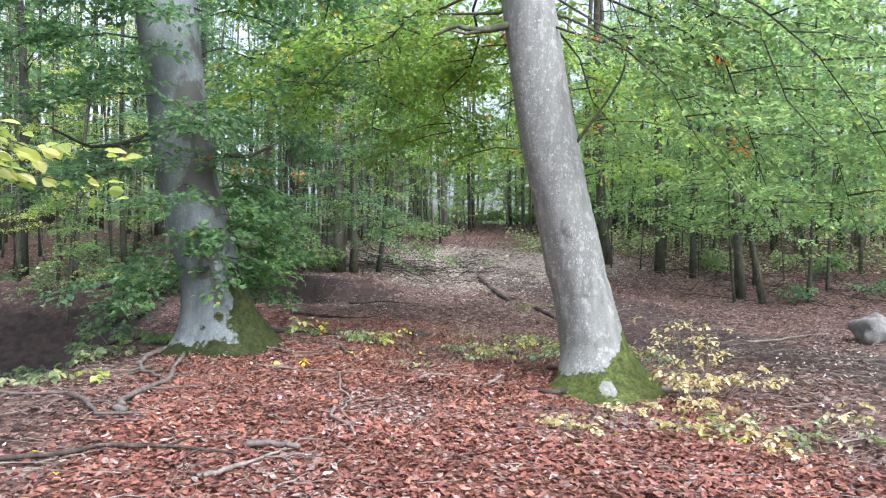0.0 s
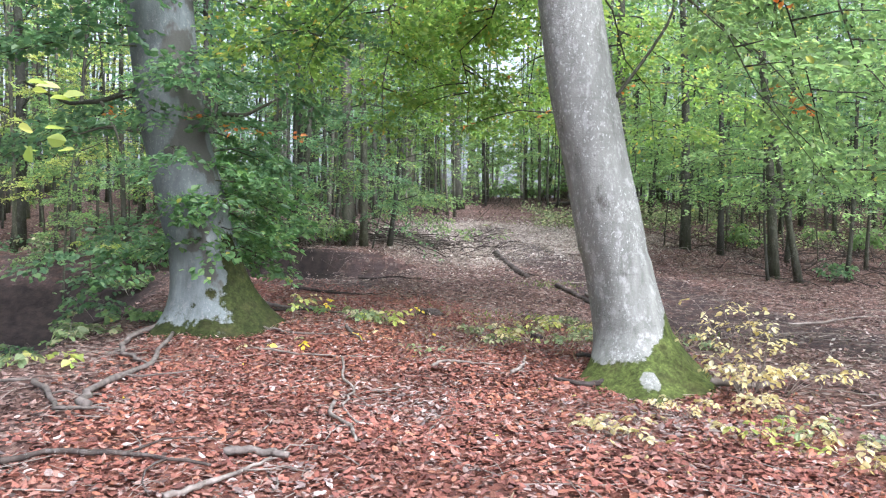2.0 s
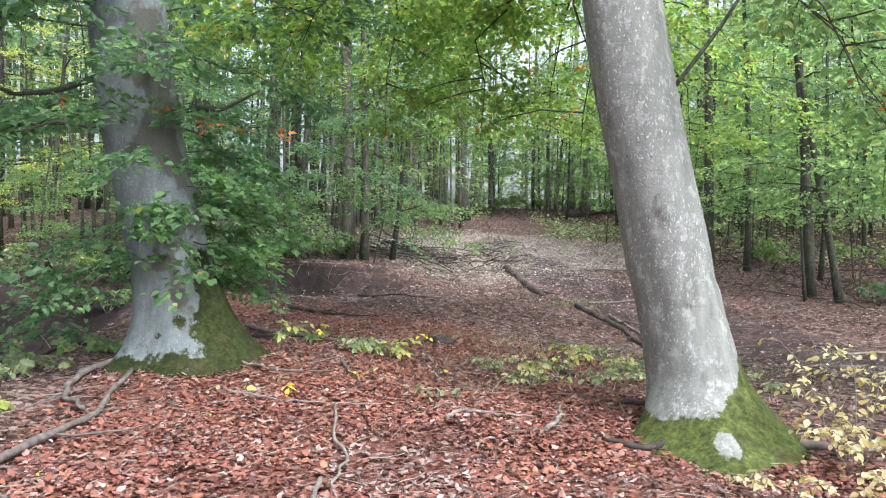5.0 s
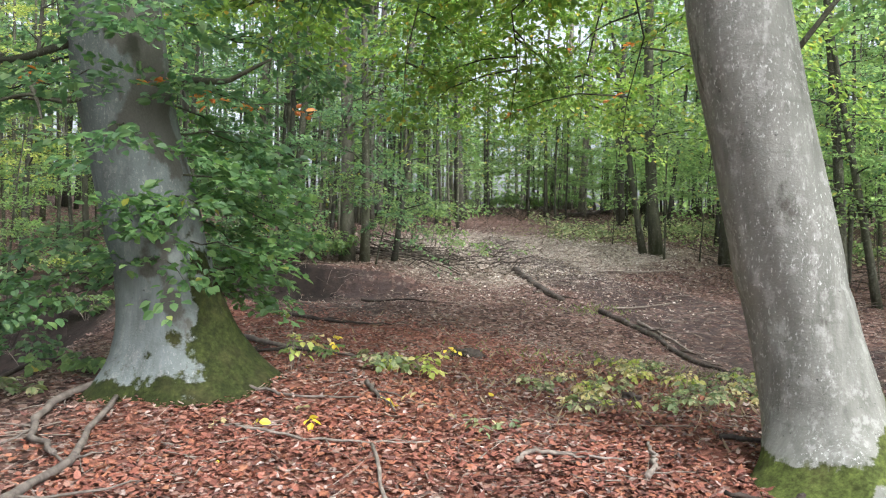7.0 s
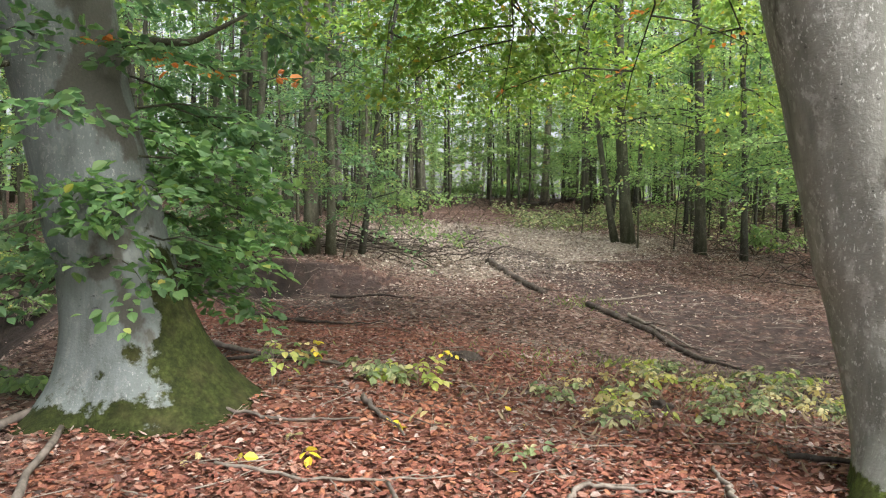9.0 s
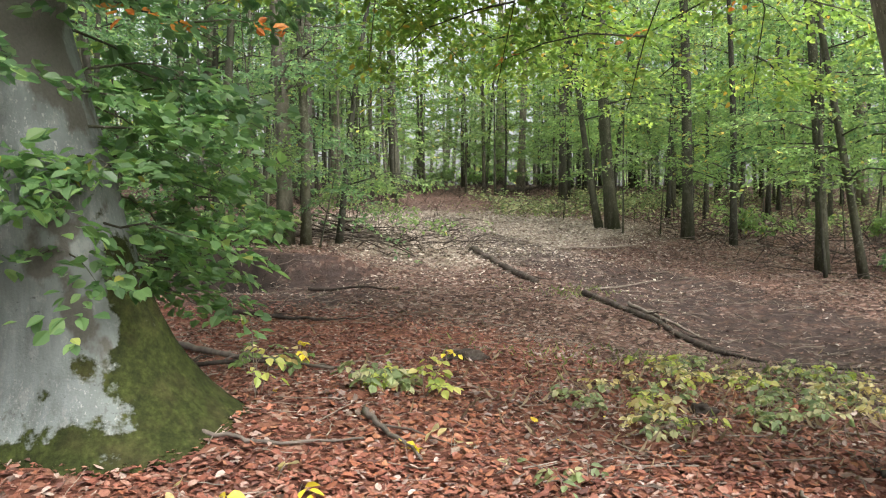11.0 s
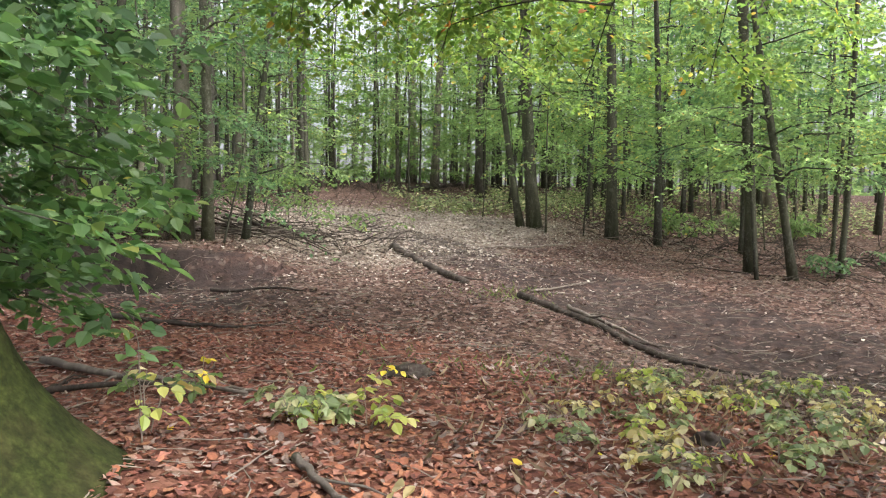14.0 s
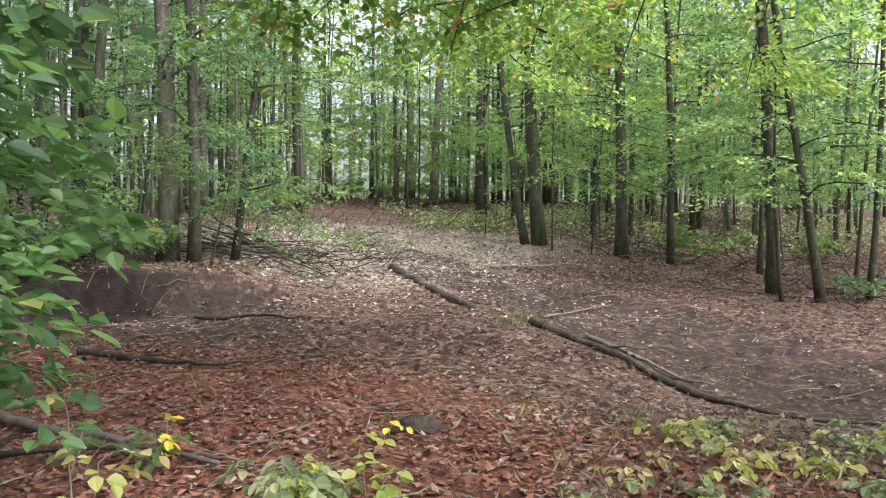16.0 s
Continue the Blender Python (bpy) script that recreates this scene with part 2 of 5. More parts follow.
def ground_material():
    m, nt, p = material("forest floor", 0.92)
    co = nt.nodes.new("ShaderNodeTexCoord").outputs["Object"]
    cells = node(nt, "ShaderNodeTexVoronoi", Scale=17.0)
    nt.links.new(co, cells.inputs["Vector"])
    pick = node(nt, "ShaderNodeSeparateColor")
    nt.links.new(cells.outputs["Color"], pick.inputs[0])
    r = pick.outputs[0]
    dull = ramp(nt, r, [(0.0, (0.03, 0.019, 0.016)), (0.5, (0.1, 0.057, 0.044)), (0.85, (0.17, 0.104, 0.082)), (1.0, (0.29, 0.235, 0.2))])
    red = ramp(nt, r, [(0.0, (0.06, 0.027, 0.02)), (0.5, (0.15, 0.06, 0.04)), (0.9, (0.21, 0.1, 0.068)), (1.0, (0.3, 0.2, 0.155))])
    pale = ramp(nt, r, [(0.0, (0.12, 0.092, 0.072)), (0.5, (0.25, 0.205, 0.165)), (1.0, (0.42, 0.37, 0.31))])
    soil = ramp(nt, noise_tex(nt, 8.0, 6.0), [(0.3, (0.022, 0.016, 0.014)), (0.7, (0.07, 0.051, 0.046))])
    ragged = noise_tex(nt, 2.2, 5.0, None, 0.65)

    def zone(name):
        f = math_node(nt, "ADD", attribute(nt, name), math_node(nt, "MULTIPLY", math_node(nt, "SUBTRACT", ragged, 0.5), 1.1))
        return ramp(nt, f, [(0.3, (0.0,)), (0.7, (1.0,))])
    col = mixed(nt, zone("russet"), dull, red)
    col = mixed(nt, zone("pale"), col, pale)
    dirt = math_node(nt, "MULTIPLY", zone("dirt"), ramp(nt, noise_tex(nt, 5.0, 4.0), [(0.35, (0.35,)), (0.6, (1.0,))]))
    col = mixed(nt, dirt, col, soil)
    # near-black earth whose colour also carries the shade under the overhang
    humus_shade = ramp(nt, noise_tex(nt, 6.0, 5.0), [(0.35, (0.012, 0.009, 0.008)), (0.65, (0.03, 0.022, 0.018))])
    col = mixed(nt, zone("humus_shade"), col, humus_shade)
    grime = ramp(nt, noise_tex(nt, 0.7, 3.0), [(0.3, (0.75,)), (0.7, (1.12,))])
    col = mixed(nt, 1.0, col, grime, "MULTIPLY")
    nt.links.new(col, p.inputs["Base Color"])
    p.inputs["Specular IOR Level"].default_value = 0.15
    h = math_node(nt, "ADD", math_node(nt, "MULTIPLY", r, 0.6), noise_tex(nt, 30.0, 4.0))
    bump(nt, p, h, 0.7, 0.03)
    return m


GROUND = ground_material()
STONE = bark_material("boulder pale", (0.12, 0.115, 0.105), (0.31, 0.295, 0.27), True, 0.4)

# ---- mesh tools ----
UP = np.array((0.0, 0.0, 1.0))


def unit(v):
    return v / np.maximum(np.linalg.norm(v, axis=-1, keepdims=True), 1e-9)


def tri_mesh(name, verts, tris, mat, smooth=False):
    me = bpy.data.meshes.new(name)
    verts, tris = np.asarray(verts, np.float32), np.asarray(tris, np.int32)
    me.vertices.add(len(verts))
    me.vertices.foreach_set("co", verts.ravel())
    me.loops.add(tris.size)
    me.loops.foreach_set("vertex_index", tris.ravel())
    me.polygons.add(len(tris))
    me.polygons.foreach_set("loop_start", np.arange(len(tris), dtype=np.int32) * 3)
    me.update(calc_edges=True)
    me.validate()
    me.polygons.foreach_set("use_smooth", np.full(len(me.polygons), smooth))
    me.materials.append(mat)
    return me


def put(name, me, parent=None, label="", kind=""):
    """A mesh as one object: a part under its thing, or a thing."""
    ob = new(name, me)
    if parent:
        ob.parent = parent
    return tagged(ob, label, kind=kind)


def leaf_arrays(base, way, normal, size, wide=0.62, rich=False, curl=1.0):
    """Folded leaves: base points, directions, face normals, lengths. rich: a pointed oval, else a rhomb; curl: how far each is folded."""
    n = len(base)
    way = unit(way)
    side = unit(np.cross(way, normal))
    normal = np.cross(side, way)
    s = size[:, None]
    half = 0.5 * wide * s
    fold = s * curl
    if rich == "fine":
        outline = ((0.14, 0.55, 0.05), (0.36, 1.0, 0.1), (0.64, 0.86, 0.07), (0.88, 0.4, -0.02))
    elif rich:
        outline = ((0.24, 0.85, 0.1), (0.68, 0.8, 0.07))
    else:
        outline = ((0.5, 1.0, 0.1),)
    pts = [base] + [base + way * s * u + side * half * w + normal * fold * h for u, w, h in outline] + [base + way * s - normal * fold * 0.1]
    pts += [base + way * s * u - side * half * w + normal * fold * h for u, w, h in outline[::-1]]
    e = len(outline) + 1
    tris = np.array([(0, q + 1, q) for q in range(1, 2 * e - 1)])
    k = len(pts)
    verts = np.stack(pts, 1).reshape(-1, 3)
    faces = (np.arange(n)[:, None, None] * k + tris[None]).reshape(-1, 3)
    return verts, faces


def spray_leaves(rng, origin, way, length, count, size, flat=0.22, droop=0.25):
    """Leaves of flat sprays: each spray starts at an origin, runs along way, and holds count leaves left and right of its twig."""
    m = len(origin)
    way = unit(way)
    normal = unit(np.tile(UP, (m, 1)) + rng.normal(0, flat, (m, 3)))
    side = unit(np.cross(way, normal))
    u = rng.uniform(0.05, 1.0, (m, count))
    lat = rng.uniform(-1, 1, (m, count)) * (0.5 * np.sin(np.pi * np.clip(u, 0.12, 0.97)) + 0.05)
    L = np.broadcast_to(np.asarray(length, float).reshape(-1, 1), (m, 1))
    pos = origin[:, None] + way[:, None] * (u * L)[..., None] + side[:, None] * (lat * L)[..., None] - UP * (droop * (u ** 2) * L)[..., None]
    pos = pos + rng.normal(0, 0.035, pos.shape) * L[..., None]
    d = way[:, None] * 0.7 + side[:, None] * (np.sign(lat) * 0.75)[..., None] + rng.normal(0, 0.28, pos.shape) - UP * 0.15
    nn = normal[:, None] + rng.normal(0, 0.42, pos.shape)
    sz = size * rng.uniform(0.6, 1.2, (m, count))
    return pos.reshape(-1, 3), d.reshape(-1, 3), nn.reshape(-1, 3), sz.reshape(-1)


def tube_arrays(points, radii, segs=8, rough=0.0, seed=0, lobes=None):
    """A tapered, slightly uneven tube along points. lobes: function (angle, index) -> factor on the radius."""
    pts = np.asarray(points, float)
    n = len(pts)
    tan = unit(np.gradient(pts, axis=0))
    ref = np.array((0.31, 0.95, 0.02)) if abs(tan[0][2]) > 0.5 else UP
    a = unit(np.cross(tan, ref))
    b = np.cross(tan, a)
    rng = np.random.default_rng(seed)
    ang = np.linspace(0, 2 * np.pi, segs, endpoint=False)
    f = np.ones((n, segs))
    if rough:
        f += rough * rng.normal(0, 1, (n, segs))
    if lobes:
        for i in range(n):
            f[i] *= [lobes(t, i) for t in ang]
    r = np.asarray(radii, float)[:, None] * f
    verts = pts[:, None] + a[:, None] * (np.cos(ang) * r)[..., None] + b[:, None] * (np.sin(ang) * r)[..., None]
    verts = verts.reshape(-1, 3)
    i, j = np.meshgrid(np.arange(n - 1), np.arange(segs), indexing="ij")
    j2 = (j + 1) % segs
    p, q, s, t = i * segs + j, i * segs + j2, (i + 1) * segs + j2, (i + 1) * segs + j
    faces = np.concatenate((np.stack((p, q, s), -1).reshape(-1, 3), np.stack((p, s, t), -1).reshape(-1, 3)))
    ends = np.vstack((verts, pts[:1], pts[-1:]))
    c0, c1 = len(verts), len(verts) + 1
    k = np.arange(segs)
    cap0 = np.stack((np.full(segs, c0), (k + 1) % segs, k), -1)
    cap1 = np.stack((np.full(segs, c1), (n - 1) * segs + k, (n - 1) * segs + (k + 1) % segs), -1)
    return ends, np.concatenate((faces, cap0, cap1))


def joined(pieces):
    vs, fs, at = [], [], 0
    for v, f in pieces:
        vs.append(v)
        fs.append(np.asarray(f) + at)
        at += len(v)
    return np.concatenate(vs), np.concatenate(fs)


def curve_points(a, b, n, sag=0.0, wobble=0.0, seed=0):
    """Points from a to b on an uneven line that sags (or rises, if negative)."""
    rng = np.random.default_rng(seed)
    t = np.linspace(0, 1, n)[:, None]
    p = np.asarray(a, float) * (1 - t) + np.asarray(b, float) * t
    p[:, 2] -= sag * 4 * t[:, 0] * (1 - t[:, 0])
    k = rng.normal(0, wobble, (n, 3))
    k[0] = k[-1] = 0
    return p + k


# ---- the lie of the land ----
def soft(u, w):
    return w * np.logaddexp(0, u / w)


def bell(x, y, cx, cy, sx, sy):
    return np.exp(-((x - cx) / sx) ** 2 - ((y - cy) / sy) ** 2)


def step(u):
    u = np.clip(u, 0, 1)
    return u * u * (3 - 2 * u)


def land(x, y):
    x, y = np.asarray(x, float), np.asarray(y, float)
    z = 0.11 * (soft(y - 16, 1.2) - soft(y - 46, 2.0))
    z = z - 0.33 * bell(x, y, 4.0, 14.0, 2.6, 2.2) + 0.08 * bell(x, y, -1.5, 11.2, 2.2, 2.0)
    bank = np.exp(-((x + 3.3) / 2.1) ** 4)
    z = z - 0.2 * bank * np.exp(-((y - 18.2) / 0.7) ** 2) + 0.44 * step((y - 18.75) / 0.2) * bank * np.exp(-np.maximum(y - 19.2, 0) / 4.0)
    z = z - 1.5 * step((-4.3 - 0.22 * (y - 10) - x) / 3.0) * step((y - 7.0) / 3.5) * step((19.5 - y) / 3.0)
    z = z + 0.12 * bell(x, y, -3.0, 10.1, 1.1, 1.0) - 0.09 * bell(x, y, 1.75, 7.6, 1.0, 0.8)
    z = z - 0.08 * bell(x, y, 3.5, 18.5, 0.8, 4.0)
    bumps = 0.035 * np.sin(1.3 * x + 0.7 * y) * np.sin(0.9 * y - 0.5 * x + 1) + 0.018 * np.sin(3.7 * x + 1.2) * np.sin(3.1 * y + 0.6 * x)
    return z + bumps + 0.006 * np.sin(9.1 * x + 2.0 * y) * np.sin(8.3 * y - 3.0 * x)


def russet_zone(x, y):
    edge = 15.6 - 0.55 * (x + 2.0) - 0.22 * np.maximum(x, 0) ** 1.5
    return step((edge - y) / 4.2 + 0.5) * step((4.2 - x + 0.25 * (5 - y)) / 2) * step((x + 4.3 + 0.22 * (y - 10)) / 1.5)


def dirt_zone(x, y):
    line = np.interp(y, (5, 8, 12, 17, 19, 21, 25.6, 30, 36), (7.5, 6.3, 5.0, 4.0, 3.4, 2.4, 0.9, 1.5, 3.0))
    wide = np.interp(y, (5, 10, 14, 17, 21, 26, 36), (1.0, 1.2, 1.6, 1.5, 1.1, 0.7, 0.6))
    # soil at the hollow and bank also stands for the shade over them
    return np.maximum(step(1.5 - np.abs(x - line) / wide) * step((32 - y) / 6), np.clip(1.5 * step((-4.3 - 0.22 * (y - 10) - x) / 1.3) * step((y - 7.0) / 2.5) * step((21 - y) / 3) + 1.8 * bell(x, y, -3.4, 18.65, 2.0, 0.4) + 1.1 * bell(x, y, -2.9, 17.0, 1.9, 1.3), 0, 1))


def pale_zone(x, y):
    # lighter colour over the rise, and a patch beside the track
    return np.clip(1.9 * bell(x, y, 0.6, 25.0, 2.8, 4.4) + 0.8 * bell(x, y, 4.0, 26.0, 3.5, 3.0) + 0.6 * bell(x, y, 6.2, 9.0, 1.5, 3.0), 0, 1)


def humus_shade_zone(x, y):
    """Bare black earth in the hollow and under the bank, their shade painted in."""
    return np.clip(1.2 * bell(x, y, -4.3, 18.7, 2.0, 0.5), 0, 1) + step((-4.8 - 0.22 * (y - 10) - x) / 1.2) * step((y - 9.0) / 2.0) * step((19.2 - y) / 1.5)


def bleached_zone(x, y):
    """Patches where the russet leaves have faded to grey."""
    n = np.sin(1.9 * x + 0.7 * y + 0.5) * np.sin(1.3 * y - 1.1 * x + 1.0) + 0.5 * np.sin(4.3 * x - 2 * y) * np.sin(3.7 * y + 1.5 * x)
    return step((n - 0.1) / 0.55) * step((x + 2.2) / 1.2)


def graded(lo, a, b, hi, fine):
    """Grid lines: even between a and b, wider and wider outside."""
    mid = list(np.arange(a, b, fine))
    out_lo, out_hi, s = [], [], fine
    x = a
    while x > lo:
        s *= 1.22
        x -= s
        out_lo.append(x)
    x, s = mid[-1], fine
    while x < hi:
        s *= 1.22
        x += s
        out_hi.append(x)
    return np.array(out_lo[::-1] + mid + out_hi)


gx, gy = graded(-900, -9, 10, 900, 0.13), graded(-300, 1.5, 28, 1500, 0.13)
XX, YY = np.meshgrid(gx, gy, indexing="xy")
near = step((60 - np.hypot(XX, YY - 15)) / 30)
ZZ = land(XX, YY) + near * 0.012 * np.random.default_rng(4).normal(0, 1, XX.shape)
nx, ny = len(gx), len(gy)
idx = np.arange(nx * ny).reshape(ny, nx)
p, q, r, s = idx[:-1, :-1].ravel(), idx[:-1, 1:].ravel(), idx[1:, 1:].ravel(), idx[1:, :-1].ravel()
ground_mesh = tri_mesh("ground", np.stack((XX, YY, ZZ), -1).reshape(-1, 3), np.concatenate((np.stack((p, q, r), -1), np.stack((p, r, s), -1))), GROUND, True)
for zone_name, zone_of in (("russet", russet_zone), ("dirt", dirt_zone), ("pale", pale_zone), ("humus_shade", humus_shade_zone)):
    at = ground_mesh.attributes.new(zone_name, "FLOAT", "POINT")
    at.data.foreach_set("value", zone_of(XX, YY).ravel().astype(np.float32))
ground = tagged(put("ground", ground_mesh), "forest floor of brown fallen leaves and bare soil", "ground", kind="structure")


# ---- fallen leaves ----
def litter(name, label, mat, weight, density, box, size, seed, rich, wide=None, tilted=0.4):
    """Fallen leaves lying at all angles on the ground, where weight allows it."""
    rng = np.random.default_rng(seed)
    x0, y0, x1, y1 = box
    n = int(density * (x1 - x0) * (y1 - y0))
    x, y = rng.uniform(x0, x1, n), rng.uniform(y0, y1, n)
    clump = 0.75 + 0.5 * np.sin(2.1 * x + 1.1 * y + seed) * np.sin(1.7 * y - 0.8 * x)
    keep = rng.uniform(0, 1, n) < weight(x, y) * clump
    x, y = x[keep], y[keep]
    n = len(x)
    a = rng.uniform(0, 2 * np.pi, n)
    tilt = np.abs(rng.normal(0, tilted, n))
    base = np.stack((x, y, land(x, y) + 0.01 + rng.uniform(0, 0.024, n)), -1)
    way = np.stack((np.cos(a), np.sin(a), rng.normal(0.08, 0.7 * tilted, n)), -1)
    b = rng.uniform(0, 2 * np.pi, n)
    up = np.stack((np.cos(b) * tilt, np.sin(b) * tilt, np.ones(n)), -1)
    up[rng.uniform(0, 1, n) < 0.45] *= -1
    v, f = leaf_arrays(base, way, up, size * rng.uniform(0.45, 1.3, n), rng.uniform(0.5, 0.85, n)[:, None] if wide is None else wide, rich, rng.uniform(-0.6, 1.8, n)[:, None])
    return tagged(put(name, tri_mesh(name, v, f, mat)), label, "fallen leaves", kind="stuff")


def red_leaves(x, y):
    return russet_zone(x, y) * (1 - 0.65 * bleached_zone(x, y))


def orange_patch(x, y):
    return russet_zone(x, y) * (1 - bleached_zone(x, y)) * (0.25 + 0.75 * step((np.sin(1.1 * x + 2.0) * np.sin(0.9 * y + 0.6 * x) + 0.1) / 0.6))


litter("fallen_leaves", "russet and copper beech leaves lying thick on the ground", RUSSET, red_leaves, 1150, (-6.0, 2.8, 5, 9.5), 0.054, 11, True, None, 0.3)
litter("fallen_leaves", "bright orange-red beech leaves among darker ones", ORANGE_FALLEN, orange_patch, 330, (-6.0, 2.8, 5, 12), 0.057, 21, True, None, 0.33)
litter("fallen_leaves", "faded grey-pink leaves in patches between red ones", BLEACHED, lambda x, y: russet_zone(x, y) * (0.1 + 0.9 * bleached_zone(x, y)), 420, (-6.0, 2.8, 5, 13), 0.05, 22, True)
litter("fallen_leaves", "russet beech leaves thinning out over the ground", RUSSET, red_leaves, 620, (-6, 9.5, 5, 17.5), 0.054, 12, False, None, 0.28)
litter("fallen_leaves", "dull brown leaves scattered over the forest floor", DULL, lambda x, y: (1 - 0.72 * russet_zone(x, y)) * (1 - 0.8 * dirt_zone(x, y)) * (1 - 0.93 * step((-4.7 - 0.22 * (y - 10) - x) / 1.0)), 230, (-8, 3, 10, 22), 0.06, 13, False, None, 0.3)
litter("fallen_leaves", "pale tan leaves scattered over trodden ground", PALE, lambda x, y: np.clip(0.03 + 0.13 * dirt_zone(x, y) + pale_zone(x, y), 0, 1), 90, (-4.2, 3, 10, 32), 0.06, 14, False)
litter("fallen_leaves", "pale leaves on the rise", PALE, lambda x, y: pale_zone(x, y), 260, (-4, 17, 9, 33), 0.07, 16, False)
litter("leaf_debris", "broken leaf stalks and slivers among fallen leaves", DULL, lambda x, y: np.ones_like(x), 110, (-5, 2.6, 6, 13), 0.055, 15, False, 0.16, 0.2)
litter("leaf_debris", "pale straw-like stalks in faded patches of leaves", PALE, bleached_zone, 80, (-3, 2.8, 5, 12), 0.08, 23, False, 0.06, 0.25)
litter("fallen_leaves", "yellow fallen leaves beside the track", YELLOW_LEAF, lambda x, y: bell(x, y, 2.3, 6.2, 1.3, 1.0), 50, (0, 4, 5, 9.5), 0.06, 17, True)
litter("fallen_leaves", "few yellow leaves on red ones", GOLD_LEAF, russet_zone, 0.7, (-6, 3, 4, 12), 0.06, 18, True)
litter("leaf_fragments", "small crumbled red-brown leaf pieces", RUSSET, red_leaves, 420, (-5.5, 2.8, 4.5, 9.5), 0.034, 19, False)


# ---- trees ----
def thing(name, at, label, category, group=""):
    ob = new(name)
    ob.location = at
    ob.empty_display_size = 0.2
    return tagged(ob, label, category, group)


def limb_points(start, azimuth, length, rise, n=7, seed=0, droop=0.35):
    rng = np.random.default_rng(seed)
    t = np.linspace(0, 1, n)
    d = np.array((math.cos(azimuth), math.sin(azimuth), 0.0))
    s = np.array((-d[1], d[0], 0.0))
    bow = rng.normal(0, 0.13) * length
    p = np.asarray(start, float) + d * (t * length)[:, None] + s * (bow * np.sin(t * 2.6))[:, None]
    p[:, 2] += rise * length * t - droop * length * t ** 2.2
    p[1:] += rng.normal(0, 0.018 * length, (n - 1, 3))
    return p


def along(points, u):
    """Places and directions at the fractions u of a line of points."""
    pts = np.asarray(points)
    f = np.asarray(u) * (len(pts) - 1)
    i = np.minimum(f.astype(int), len(pts) - 2)
    w = (f - i)[:, None]
    return pts[i] * (1 - w) + pts[i + 1] * w, unit(pts[i + 1] - pts[i])


def dress(rng, limb, sprays, count, size, length, start=0.2):
    """Sprays of leaves left and right along a limb."""
    u = rng.uniform(start, 1.0, sprays)
    pos, tan = along(limb, u)
    flatt = tan * np.array((1, 1, 0.4))
    side = unit(np.cross(flatt, UP)) * np.where(rng.uniform(0, 1, sprays) < 0.5, 1, -1)[:, None]
    way = unit(flatt * rng.uniform(0.3, 1.0, (sprays, 1)) + side * rng.uniform(0.2, 1.0, (sprays, 1)) + rng.normal(0, 0.15, (sprays, 3)))
    return spray_leaves(rng, pos, way, length * rng.uniform(0.6, 1.25, sprays), count, size)


def stacked(groups):
    return [np.concatenate(k) for k in zip(*groups)]


def make_tree(name, label, at, height, radius, lean, limbs_at, limb_len, sprays, count, leaf, spray_len, bark, green, seed, group="", rise=0.25, crook=0.03, rich=False, low_bias=1.0, segs=8, branchy=True):
    """A tree: tapered trunk, limbs, and a crown of leaf sprays. at: x, y; lean: metres sideways over its height; limbs_at: lowest limb's height and number of limbs."""
    rng = np.random.default_rng(seed)
    x, y = at
    root = thing(name, (x, y, float(land(x, y)) - 0.03), label, "tree", group)
    n = 14
    t = np.linspace(0, 1, n)
    trunk = np.stack((lean[0] * t + crook * height * 0.3 * np.sin(t * 5 + seed), lean[1] * t + crook * height * 0.25 * np.sin(t * 4 + 2 * seed), height * t), -1)
    trunk[:, :2] -= trunk[0, :2]
    rad = radius * (1 - 0.78 * t ** 1.2) + radius * 0.3 * np.exp(-t * height / 0.25)
    v, f = tube_arrays(trunk, rad, segs, 0.03, seed)
    stem = (v, f)
    low, number = limbs_at
    groups, wood = [], []
    for k in range(number):
        h = low + (height * 0.97 - low) * ((k + rng.uniform(0, 1)) / number) ** low_bias
        base, _ = along(trunk, [h / height])
        l = limb_len * (1.05 - 0.6 * (h - low) / max(height - low, 0.1)) * rng.uniform(0.6, 1.2)
        pts = limb_points(base[0], rng.uniform(0, 2 * np.pi), l, rise + rng.uniform(-0.1, 0.25), 6, seed * 91 + k)
        rr = min(radius * 0.26, 0.028) * np.linspace(1, 0.15, 6) * (0.6 + 0.4 * l / limb_len)
        wood.append(tube_arrays(pts, rr, 5))
        groups.append(dress(rng, pts, sprays, count, leaf, spray_len))
    if branchy:
        for v, f in wood:
            put("limb", tri_mesh("limb", v, f, bark, True), root)
        wood = []
    put("trunk", tri_mesh("trunk", *joined([stem] + wood), bark, True), root)
    b, d, nn, sz = stacked(groups)
    v, f = leaf_arrays(b, d, nn, sz, 0.62, rich)
    put("crown", tri_mesh("crown", v, f, green), root, kind="stuff")
    return root


